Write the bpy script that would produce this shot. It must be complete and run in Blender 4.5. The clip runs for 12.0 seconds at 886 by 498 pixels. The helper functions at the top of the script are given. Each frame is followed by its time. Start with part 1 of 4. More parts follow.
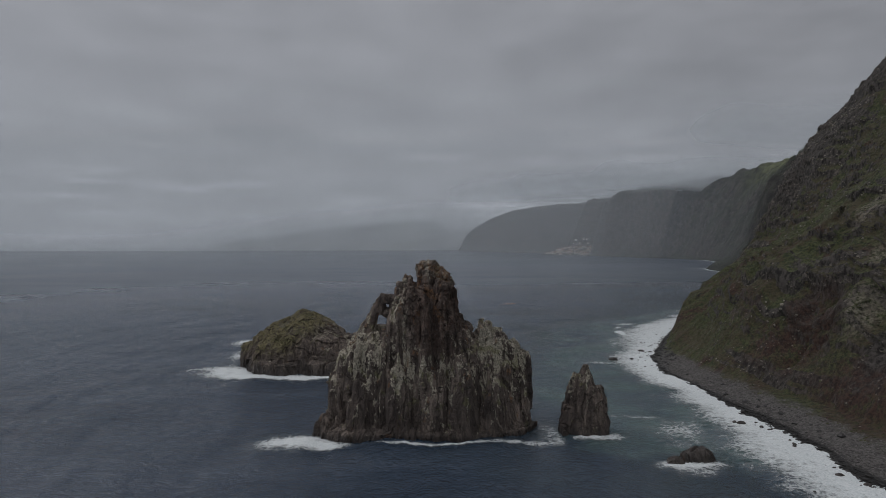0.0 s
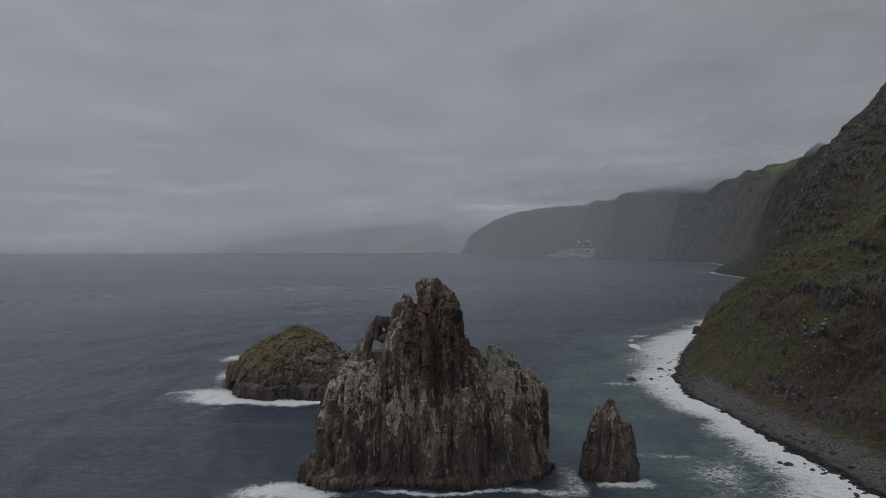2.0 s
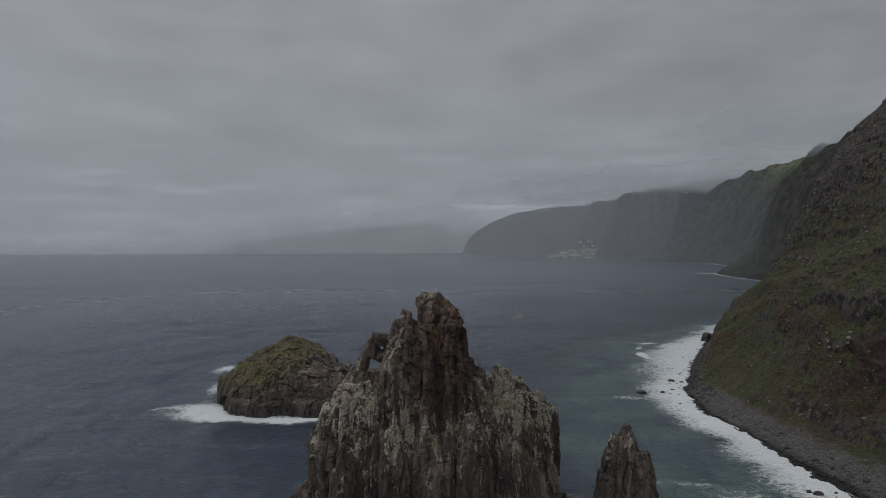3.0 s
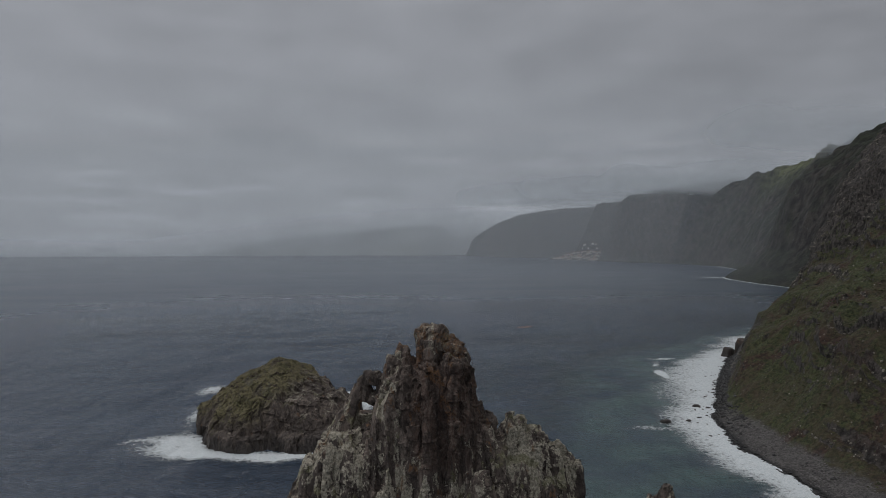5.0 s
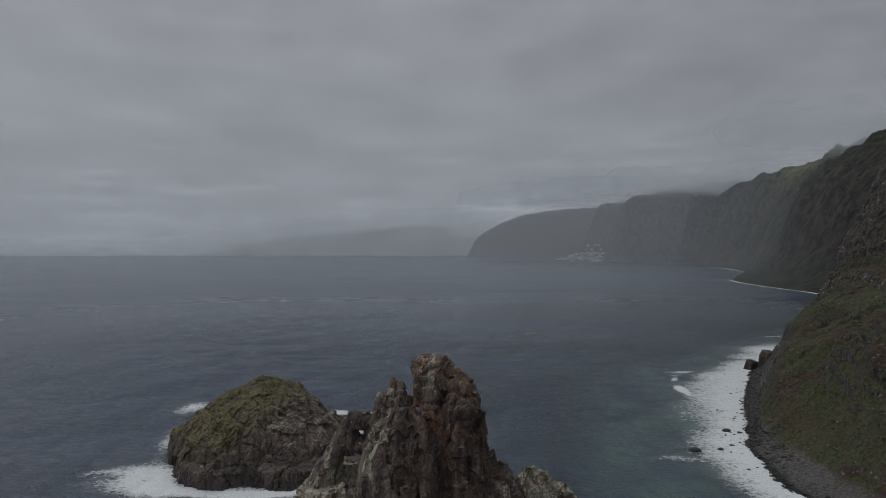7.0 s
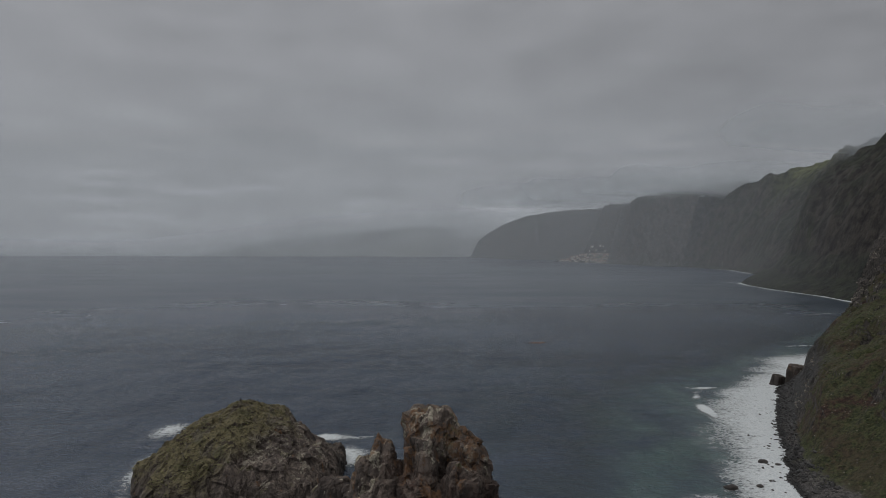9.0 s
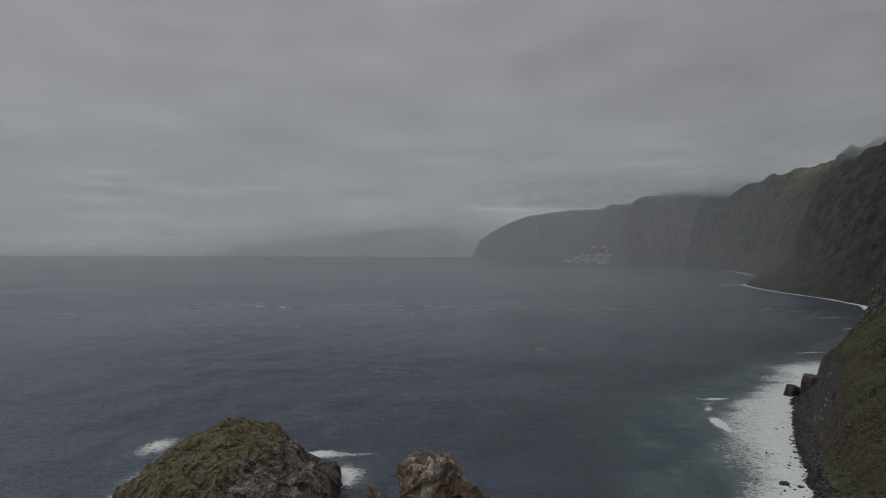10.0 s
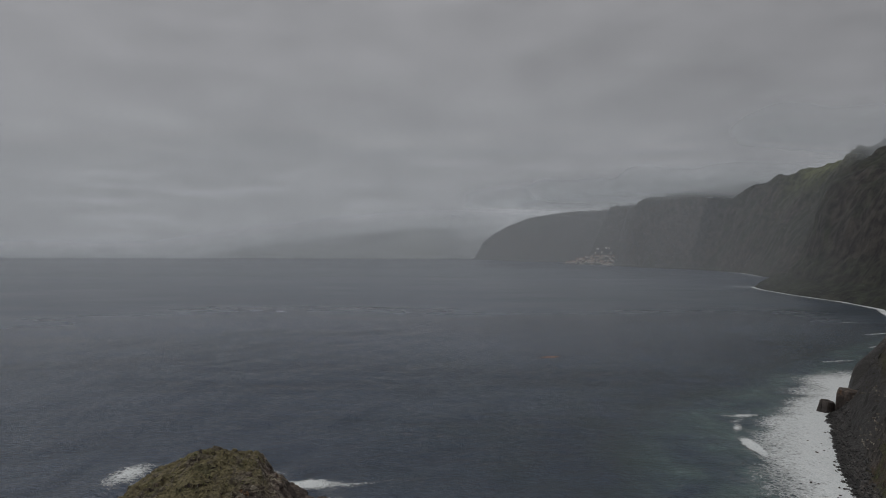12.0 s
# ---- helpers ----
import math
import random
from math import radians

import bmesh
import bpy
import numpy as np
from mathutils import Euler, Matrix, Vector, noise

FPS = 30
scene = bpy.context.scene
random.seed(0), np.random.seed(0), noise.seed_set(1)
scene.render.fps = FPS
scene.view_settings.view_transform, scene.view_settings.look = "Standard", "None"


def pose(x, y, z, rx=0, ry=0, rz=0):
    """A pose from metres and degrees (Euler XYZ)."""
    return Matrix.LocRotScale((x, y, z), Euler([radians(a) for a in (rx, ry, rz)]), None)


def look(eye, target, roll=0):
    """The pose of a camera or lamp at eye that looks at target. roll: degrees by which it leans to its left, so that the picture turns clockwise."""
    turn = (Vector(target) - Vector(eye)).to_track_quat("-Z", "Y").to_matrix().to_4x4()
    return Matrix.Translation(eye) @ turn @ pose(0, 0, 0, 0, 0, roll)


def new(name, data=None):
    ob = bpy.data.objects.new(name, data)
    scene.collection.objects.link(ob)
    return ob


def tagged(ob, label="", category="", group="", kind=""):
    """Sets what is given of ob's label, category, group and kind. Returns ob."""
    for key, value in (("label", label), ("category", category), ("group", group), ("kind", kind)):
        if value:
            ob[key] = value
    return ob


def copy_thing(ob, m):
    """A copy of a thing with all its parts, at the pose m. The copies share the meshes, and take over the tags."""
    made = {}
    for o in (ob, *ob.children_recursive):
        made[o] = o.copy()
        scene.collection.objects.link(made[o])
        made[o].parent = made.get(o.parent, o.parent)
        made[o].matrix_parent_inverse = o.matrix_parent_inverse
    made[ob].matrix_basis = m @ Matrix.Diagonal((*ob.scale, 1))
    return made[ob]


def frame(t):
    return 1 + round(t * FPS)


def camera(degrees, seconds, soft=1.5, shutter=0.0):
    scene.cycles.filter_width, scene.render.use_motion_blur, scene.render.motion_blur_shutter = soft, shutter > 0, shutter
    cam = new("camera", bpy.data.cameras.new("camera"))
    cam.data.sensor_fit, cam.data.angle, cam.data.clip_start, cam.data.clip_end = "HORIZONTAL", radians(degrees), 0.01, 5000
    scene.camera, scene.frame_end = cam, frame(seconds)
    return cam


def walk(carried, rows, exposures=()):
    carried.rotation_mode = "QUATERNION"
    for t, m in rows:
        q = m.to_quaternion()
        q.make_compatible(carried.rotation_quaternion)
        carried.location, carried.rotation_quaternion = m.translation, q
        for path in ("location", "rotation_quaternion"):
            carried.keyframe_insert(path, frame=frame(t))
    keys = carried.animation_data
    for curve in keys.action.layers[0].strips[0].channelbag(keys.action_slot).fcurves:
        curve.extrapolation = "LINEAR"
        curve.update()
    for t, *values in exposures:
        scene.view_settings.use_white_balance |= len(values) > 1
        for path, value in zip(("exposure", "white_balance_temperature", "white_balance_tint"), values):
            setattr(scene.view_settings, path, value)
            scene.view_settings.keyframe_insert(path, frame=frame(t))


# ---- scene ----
cam = camera(73.7, 12.0, soft=0.9)
# seconds, eye x y z, yaw, pitch, roll
ROWS = [
    (0.0, 0.28, 0.88, 62.27, 0.11, -0.17, -0.10),
    (0.5, 0.18, 6.93, 63.39, 0.16, -0.14, -0.10),
    (1.0, 0.06, 13.33, 64.35, 0.22, -0.09, -0.10),
    (1.5, -0.09, 19.74, 65.48, 0.28, -0.05, -0.10),
    (2.0, -0.19, 26.52, 66.81, 0.33, -0.01, -0.15),
    (2.5, -0.36, 32.92, 68.44, 0.37, 0.01, -0.23),
    (3.0, -0.77, 39.80, 70.34, 0.38, 0.00, -0.21),
    (5.0, -0.99, 66.18, 75.73, 0.69, 0.14, -0.20),
    (5.5, -1.36, 72.79, 76.33, 0.71, 0.15, -0.20),
    (6.0, -1.44, 79.79, 77.13, 0.78, 0.15, -0.17),
    (6.5, -1.47, 86.61, 77.99, 0.86, 0.13, -0.10),
    (7.0, -1.67, 93.91, 78.49, 0.89, 0.14, -0.00),
    (9.0, -1.68, 121.30, 81.49, 1.18, 0.20, 0.10),
    (9.5, -1.84, 127.60, 83.06, 1.25, 0.18, 0.17),
    (10.0, -2.09, 134.43, 84.56, 1.30, 0.19, 0.17),
    (10.5, -2.38, 141.09, 85.62, 1.35, 0.22, 0.13),
    (11.0, -2.75, 147.79, 86.07, 1.43, 0.24, 0.15),
    (11.5, -3.10, 154.49, 86.20, 1.49, 0.28, 0.20),
    (12.0, -3.25, 161.17, 85.83, 1.55, 0.32, 0.11),
]
EXPOSURES = [(0.0, 0.0, 6420, 12), (7.0, 0.0, 6400, 11), (9.0, 0.0, 6600, 11), (12.0, 0.0, 6750, 12)]
walk(cam, [(t, pose(x, y, z, 90 + pitch, 0, yaw) @ pose(0, 0, 0, 0, 0, roll)) for t, x, y, z, yaw, pitch, roll in ROWS], EXPOSURES)

# ---------------------------------------------------------------- world and sun
SUN_ELEV, SUN_AZ = 48.0, -70.0  # degrees; azimuth from +y towards +x


def build_world():
    world = bpy.data.worlds.new("overcast_sky")
    scene.world = world
    world.use_nodes = True
    nt = world.node_tree
    nt.nodes.clear()
    N, L = nt.nodes.new, nt.links.new
    out = N("ShaderNodeOutputWorld")
    sky = N("ShaderNodeTexSky")
    sky.sky_type = "NISHITA"
    sky.sun_disc = False
    sky.sun_elevation = radians(SUN_ELEV)
    sky.sun_rotation = radians(SUN_AZ)
    bg_sky = N("ShaderNodeBackground")
    bg_sky.inputs["Strength"].default_value = 0.05
    L(sky.outputs[0], bg_sky.inputs["Color"])
    co = N("ShaderNodeTexCoord")
    sep = N("ShaderNodeSeparateXYZ")
    L(co.outputs["Generated"], sep.inputs[0])

    def m(op, a, b=None):
        n = N("ShaderNodeMath")
        n.operation = op
        for i, v in enumerate((a, b)):
            if v is None:
                continue
            if isinstance(v, (int, float)):
                n.inputs[i].default_value = v
            else:
                L(v, n.inputs[i])
        return n.outputs[0]

    # stratus deck seen in perspective: direction divided by height
    h = m("ADD", m("MAXIMUM", sep.outputs[2], 0.0), 0.2)
    px = m("DIVIDE", sep.outputs[0], h)
    py = m("DIVIDE", sep.outputs[1], h)
    comb = N("ShaderNodeCombineXYZ")
    L(m("MULTIPLY", px, 0.55), comb.inputs[0])
    L(m("MULTIPLY", py, 0.9), comb.inputs[1])
    comb.inputs[2].default_value = 3.7
    n1 = N("ShaderNodeTexNoise")
    n1.inputs["Scale"].default_value = 0.62
    n1.inputs["Detail"].default_value = 4
    n1.inputs["Roughness"].default_value = 0.55
    n1.inputs["Distortion"].default_value = 0.0
    L(comb.outputs[0], n1.inputs["Vector"])
    comb2 = N("ShaderNodeCombineXYZ")
    L(m("MULTIPLY", sep.outputs[0], 4.2), comb2.inputs[0])
    L(m("MULTIPLY", sep.outputs[2], 12.0), comb2.inputs[1])
    comb2.inputs[2].default_value = 1.3
    n2 = N("ShaderNodeTexNoise")
    n2.inputs["Scale"].default_value = 1.5
    n2.inputs["Detail"].default_value = 5
    n2.inputs["Roughness"].default_value = 0.58
    L(comb2.outputs[0], n2.inputs["Vector"])
    # deck brightness by elevation
    ramp = N("ShaderNodeValToRGB")
    els = ramp.color_ramp.elements
    els[0].position, els[0].color = 0.0, (0.345, 0.375, 0.418, 1)
    els[1].position, els[1].color = 1.0, (0.7, 0.705, 0.715, 1)
    for p, c in ((0.06, (0.352, 0.374, 0.406, 1)), (0.14, (0.335, 0.35, 0.373, 1)), (0.28, (0.318, 0.329, 0.348, 1)), (0.42, (0.325, 0.334, 0.352, 1))):
        e = els.new(p)
        e.color = c
    L(m("MAXIMUM", sep.outputs[2], 0.0), ramp.inputs[0])
    v = m("ADD", m("MULTIPLY", n1.outputs["Fac"], 0.5), m("MULTIPLY", n2.outputs["Fac"], 0.5))
    # long pale rifts low over the horizon
    comb3 = N("ShaderNodeCombineXYZ")
    L(m("MULTIPLY", sep.outputs[0], 4.5), comb3.inputs[0])
    L(m("MULTIPLY", sep.outputs[2], 34.0), comb3.inputs[1])
    comb3.inputs[2].default_value = 8.2
    n3 = N("ShaderNodeTexNoise")
    n3.inputs["Scale"].default_value = 1.1
    n3.inputs["Detail"].default_value = 4
    n3.inputs["Distortion"].default_value = 0.0
    L(comb3.outputs[0], n3.inputs["Vector"])
    rift = m("MAXIMUM", m("SUBTRACT", n3.outputs["Fac"], 0.51), 0.0)
    low = m("MULTIPLY", m("MAXIMUM", m("SUBTRACT", 1.0, m("MULTIPLY", sep.outputs[2], 4.5)), 0.0), m("MINIMUM", m("MAXIMUM", m("MULTIPLY", sep.outputs[2], 13.0), 0.12), 1.0))
    v = m("ADD", v, m("MULTIPLY", m("MULTIPLY", rift, low), 4.0))
    v = m("SUBTRACT", m("ADD", v, 0.465), m("ADD", m("MULTIPLY", sep.outputs[0], -0.08), m("MULTIPLY", m("MAXIMUM", sep.outputs[0], 0.0), 0.4)))
    sc = N("ShaderNodeVectorMath")
    sc.operation = "SCALE"
    L(ramp.outputs[0], sc.inputs[0])
    L(v, sc.inputs["Scale"])
    bg = N("ShaderNodeBackground")
    L(sc.outputs[0], bg.inputs["Color"])
    bg.inputs["Strength"].default_value = 1.0
    mix = N("ShaderNodeMixShader")
    mix.inputs[0].default_value = 0.94
    L(bg_sky.outputs[0], mix.inputs[1])
    L(bg.outputs[0], mix.inputs[2])
    L(mix.outputs[0], out.inputs["Surface"])


build_world()
sun = new("sun", bpy.data.lights.new("sun", "SUN"))
sun.data.energy, sun.data.angle, sun.data.color = 0.5, radians(25), (1.0, 0.96, 0.9)
sun.matrix_world = look((0, 0, 0), (-math.sin(radians(SUN_AZ)) * math.cos(radians(SUN_ELEV)), -math.cos(radians(SUN_AZ)) * math.cos(radians(SUN_ELEV)), -math.sin(radians(SUN_ELEV))))


# ---------------------------------------------------------------- noise on arrays
def lattice(i, j, k, seed):
    h = (i.astype(np.int64) * 374761393 + j.astype(np.int64) * 668265263 + k.astype(np.int64) * 2147483647 + seed * 974634777) & 0xFFFFFFFF
    h = ((h ^ (h >> 13)) * 1274126177) & 0xFFFFFFFF
    h = ((h ^ (h >> 16)) * 2246822519) & 0xFFFFFFFF
    return ((h ^ (h >> 15)) & 0xFFFFFF) / float(0xFFFFFF)


def vnoise(p, seed=0):
    """Value noise, -1 to 1, at the rows of p."""
    f = np.floor(p)
    u = p - f
    u = u * u * u * (u * (u * 6 - 15) + 10)
    i, j, k = f[:, 0], f[:, 1], f[:, 2]
    r = 0
    for a in (0, 1):
        wa = u[:, 0] if a else 1 - u[:, 0]
        for b in (0, 1):
            wb = u[:, 1] if b else 1 - u[:, 1]
            for c in (0, 1):
                wc = u[:, 2] if c else 1 - u[:, 2]
                r = r + wa * wb * wc * lattice(i + a, j + b, k + c, seed)
    return r * 2 - 1


def fbm(p, octaves=4, gain=0.5, seed=0):
    r, amp, tot = 0, 1.0, 0
    for o in range(octaves):
        r = r + amp * vnoise(p * 2.03**o + 17.1 * o, seed + o)
        tot += amp
        amp *= gain
    return r / tot


def ridged(p, octaves=4, gain=0.5, seed=0):
    r, amp, tot = 0, 1.0, 0
    for o in range(octaves):
        r = r + amp * (1 - 2 * np.abs(vnoise(p * 2.03**o + 9.7 * o, seed + o)))
        tot += amp
        amp *= gain
    return r / tot


def cells(p, seed=0):
    """Worley noise: distances to the two nearest seeds and the nearest one's random value."""
    f = np.floor(p)
    d1 = np.full(len(p), 9.0)
    d2 = np.full(len(p), 9.0)
    rid = np.zeros(len(p))
    for a in (-1, 0, 1):
        for b in (-1, 0, 1):
            for c in (-1, 0, 1):
                i, j, k = f[:, 0] + a, f[:, 1] + b, f[:, 2] + c
                q = np.stack([i + lattice(i, j, k, seed), j + lattice(i, j, k, seed + 1), k + lattice(i, j, k, seed + 2)], 1)
                d = np.sqrt(((q - p) ** 2).sum(1))
                near = d < d1
                d2 = np.where(near, d1, np.minimum(d2, d))
                rid = np.where(near, lattice(i, j, k, seed + 3), rid)
                d1 = np.where(near, d, d1)
    return d1, d2, rid


def facets(p, seed=0, tilt=0.8):
    """Broken flat panels: each Worley cell a plane of its own height and slant."""
    f = np.floor(p)
    d1 = np.full(len(p), 9.0)
    out = np.zeros(len(p))
    for a in (-1, 0, 1):
        for b in (-1, 0, 1):
            for c in (-1, 0, 1):
                i, j, k = f[:, 0] + a, f[:, 1] + b, f[:, 2] + c
                r1, r2, r3 = lattice(i, j, k, seed), lattice(i, j, k, seed + 1), lattice(i, j, k, seed + 2)
                off = p - np.stack([i + r1, j + r2, k + r3], 1)
                d = (off**2).sum(1)
                slant = (off * np.stack([lattice(i, j, k, seed + 4) - 0.5, lattice(i, j, k, seed + 5) - 0.5, lattice(i, j, k, seed + 6) - 0.5], 1)).sum(1)
                near = d < d1
                out = np.where(near, lattice(i, j, k, seed + 3) - 0.5 + 2 * tilt * slant, out)
                d1 = np.where(near, d, d1)
    return out


def smooth(a, b, x):
    u = np.clip((x - a) / (b - a), 0, 1)
    return u * u * (3 - 2 * u)


# ---------------------------------------------------------------- material helpers
class Mat:
    """A node material; the methods make nodes and return sockets."""

    def __init__(self, name, rough=0.9):
        self.mat = bpy.data.materials.new(name)
        self.mat.use_nodes = True
        self.nt = self.mat.node_tree
        self.bsdf = self.nt.nodes["Principled BSDF"]
        self.out = self.nt.nodes["Material Output"]
        self.bsdf.inputs["Roughness"].default_value = rough
        self.co = self.nt.nodes.new("ShaderNodeTexCoord").outputs["Object"]

    def node(self, kind):
        return self.nt.nodes.new(kind)

    def link(self, a, b):
        self.nt.links.new(a, b)

    def put(self, v, socket):
        if isinstance(v, (int, float)):
            socket.default_value = v
        elif isinstance(v, tuple):
            socket.default_value = (*v, 1) if len(v) == 3 and socket.type == "RGBA" else v
        else:
            self.link(v, socket)

    def mapped(self, sx, sy, sz, turn=0.0):
        n = self.node("ShaderNodeMapping")
        n.inputs["Scale"].default_value = (sx, sy, sz)
        n.inputs["Rotation"].default_value = (0, 0, radians(turn))
        self.link(self.co, n.inputs["Vector"])
        return n.outputs[0]

    def warped(self, amount, sx, sy, sz):
        """Stretched coordinates bent by noise, so that joints wander."""
        n = self.node("ShaderNodeTexNoise")
        n.inputs["Scale"].default_value = 0.5
        n.inputs["Detail"].default_value = 3
        self.link(self.co, n.inputs["Vector"])
        add = self.node("ShaderNodeVectorMath")
        add.operation = "MULTIPLY_ADD"
        self.link(n.outputs["Color"], add.inputs[0])
        add.inputs[1].default_value = (amount * 3, amount * 3, amount * 3)
        self.link(self.co, add.inputs[2])
        m = self.node("ShaderNodeMapping")
        m.inputs["Scale"].default_value = (sx, sy, sz)
        self.link(add.outputs[0], m.inputs["Vector"])
        return m.outputs[0]

    def noise(self, scale, detail=4, rough=0.55, vec=None, distort=0.0):
        n = self.node("ShaderNodeTexNoise")
        n.inputs["Scale"].default_value = scale
        n.inputs["Detail"].default_value = detail
        n.inputs["Roughness"].default_value = rough
        n.inputs["Distortion"].default_value = distort
        self.link(vec or self.co, n.inputs["Vector"])
        return n.outputs["Fac"]

    def voronoi(self, scale, vec=None, feature="F1", out="Distance"):
        n = self.node("ShaderNodeTexVoronoi")
        n.feature = feature
        n.inputs["Scale"].default_value = scale
        self.link(vec or self.co, n.inputs["Vector"])
        return n.outputs[out]

    def math(self, op, a, b=0.0, clamp=False):
        n = self.node("ShaderNodeMath")
        n.operation = op
        n.use_clamp = clamp
        self.put(a, n.inputs[0])
        self.put(b, n.inputs[1])
        return n.outputs[0]

    def step(self, v, lo, hi):
        n = self.node("ShaderNodeMapRange")
        n.interpolation_type = "SMOOTHSTEP"
        self.link(v, n.inputs["Value"])
        self.put(lo, n.inputs["From Min"])
        self.put(hi, n.inputs["From Max"])
        return n.outputs["Result"]

    def mix(self, fac, a, b):
        n = self.node("ShaderNodeMix")
        n.data_type = "RGBA"
        self.put(fac, n.inputs[0])
        self.put(a, n.inputs[6])
        self.put(b, n.inputs[7])
        return n.outputs[2]

    def attr(self, name):
        n = self.node("ShaderNodeAttribute")
        n.attribute_name = name
        return n.outputs["Fac"]

    def up(self):
        n = self.node("ShaderNodeSeparateXYZ")
        self.link(self.node("ShaderNodeNewGeometry").outputs["True Normal"], n.inputs[0])
        return n.outputs[2]

    def height(self):
        n = self.node("ShaderNodeSeparateXYZ")
        self.link(self.co, n.inputs[0])
        return n.outputs[2]

    def bump(self, h, strength, dist):
        n = self.node("ShaderNodeBump")
        n.inputs["Strength"].default_value = strength
        n.inputs["Distance"].default_value = dist
        self.link(h, n.inputs["Height"])
        return n.outputs[0]

    def done(self, color, rough=None, normal=None):
        self.put(color, self.bsdf.inputs["Base Color"])
        if rough is not None:
            self.put(rough, self.bsdf.inputs["Roughness"])
        if normal is not None:
            self.link(normal, self.bsdf.inputs["Normal"])
        return self.mat


def basalt(name, grass=0.0, lichen=1.0, wet_to=3.5):
    """Dark red-brown basalt in upright panels, crusts of pale lichen, ochre spots, grass on flats and a wet black foot."""
    k = Mat(name)
    flute = k.noise(0.6, 7, 0.66, k.mapped(1, 1, 0.13), 0.5)
    grain = k.noise(1.9, 6, 0.65)
    big = k.noise(0.07, 4, 0.55, k.mapped(1, 1, 0.4))
    fine = k.noise(1.3, 6, 0.72)
    cell = k.node("ShaderNodeSeparateColor")
    k.link(k.voronoi(0.55, k.warped(0.7, 1.0, 1.0, 0.16), "F1", "Color"), cell.inputs[0])
    slab, slab2 = cell.outputs[0], cell.outputs[1]
    c = k.mix(k.step(flute, 0.34, 0.66), (0.052, 0.043, 0.038), (0.31, 0.252, 0.21))
    c = k.mix(k.math("MULTIPLY", slab, 0.8), c, (0.07, 0.055, 0.049))
    c = k.mix(k.math("MULTIPLY", k.step(grain, 0.4, 0.66), 0.3), c, (0.2, 0.16, 0.135))
    c = k.mix(k.math("MULTIPLY", k.step(big, 0.47, 0.57), 0.6), c, (0.055, 0.044, 0.04))
    e = k.voronoi(0.3, k.warped(0.8, 1.0, 1.0, 0.1), "DISTANCE_TO_EDGE")
    c = k.mix(k.math("MULTIPLY", k.step(e, 0.05, 0.0), 0.6), c, (0.016, 0.012, 0.011))
    speck = k.noise(2.4, 5, 0.75)
    c = k.mix(k.math("MULTIPLY", k.step(speck, 0.53, 0.62), 0.5), c, (0.02, 0.017, 0.015))
    c = k.mix(k.math("MULTIPLY", k.step(speck, 0.42, 0.34), 0.45), c, (0.2, 0.17, 0.14))
    # iron-stained bare rock
    c = k.mix(k.math("MULTIPLY", k.attr("stain"), k.step(grain, 0.68, 0.4)), c, k.mix(k.step(flute, 0.38, 0.62), (0.04, 0.027, 0.022), (0.12, 0.076, 0.06)))
    z = k.height()
    # crusts of lichen in broken slabs, thick where the face is weathered
    streak = k.noise(0.4, 6, 0.66, k.mapped(1, 1, 0.42), 0.8)
    crust = k.math("ADD", k.math("MULTIPLY", k.attr("crest"), 0.3 * lichen), k.math("MULTIPLY", slab2, 0.24))
    crust = k.math("ADD", k.math("ADD", streak, crust), k.math("MULTIPLY", fine, 0.45))
    lich = k.step(crust, 1.06, 1.1)
    c = k.mix(k.math("MULTIPLY", lich, 0.92 * min(1, lichen)), c, k.mix(k.step(grain, 0.36, 0.62), (0.22, 0.2, 0.155), (0.5, 0.46, 0.37)))
    green = k.math("MULTIPLY", k.step(k.noise(0.23, 5, 0.6), 0.56, 0.64), k.step(crust, 0.92, 1.0))
    c = k.mix(k.math("MULTIPLY", green, 0.5 * min(1, lichen)), c, (0.17, 0.17, 0.075))
    ochre = k.step(k.math("ADD", k.noise(0.2, 4, 0.6, k.mapped(1.3, 1.3, 0.6)), k.math("MULTIPLY", k.attr("rust"), 0.12)), 0.62, 0.69)
    ochre = k.math("MULTIPLY", ochre, k.step(fine, 0.42, 0.56))
    c = k.mix(k.math("MULTIPLY", ochre, 0.75), c, (0.2, 0.105, 0.05))
    if grass:
        g = k.math("MULTIPLY", k.step(k.math("ADD", k.up(), k.math("MULTIPLY", k.noise(0.25, 5, 0.65), 1.1)), 0.6, 0.85), k.attr("turf"))
        tuft = k.noise(0.9, 7, 0.72)
        gc = k.mix(k.step(tuft, 0.35, 0.65), (0.085, 0.074, 0.038), (0.215, 0.188, 0.1))
        gc = k.mix(k.step(k.noise(0.3, 5, 0.6, k.mapped(1, 0.4, 0.5)), 0.5, 0.62), gc, k.mix(k.step(tuft, 0.4, 0.6), (0.06, 0.05, 0.036), (0.17, 0.15, 0.11)))
        gc = k.mix(k.math("MULTIPLY", k.step(k.noise(0.15, 4), 0.58, 0.66), 0.5), gc, (0.07, 0.075, 0.036))
        c = k.mix(k.math("MULTIPLY", g, grass), c, gc)
    wet = k.math("SUBTRACT", 1.0, k.step(k.math("ADD", z, k.math("MULTIPLY", flute, 3.0)), 0.9, wet_to + 1.5))
    c = k.mix(k.math("MULTIPLY", wet, 0.75), c, (0.022, 0.018, 0.016))
    h = k.math("ADD", k.math("MULTIPLY", grain, 0.5), k.math("MULTIPLY", flute, 1.2))
    return k.done(c, k.math("SUBTRACT", 0.92, k.math("MULTIPLY", wet, 0.5)), k.bump(h, 0.7, 0.5))


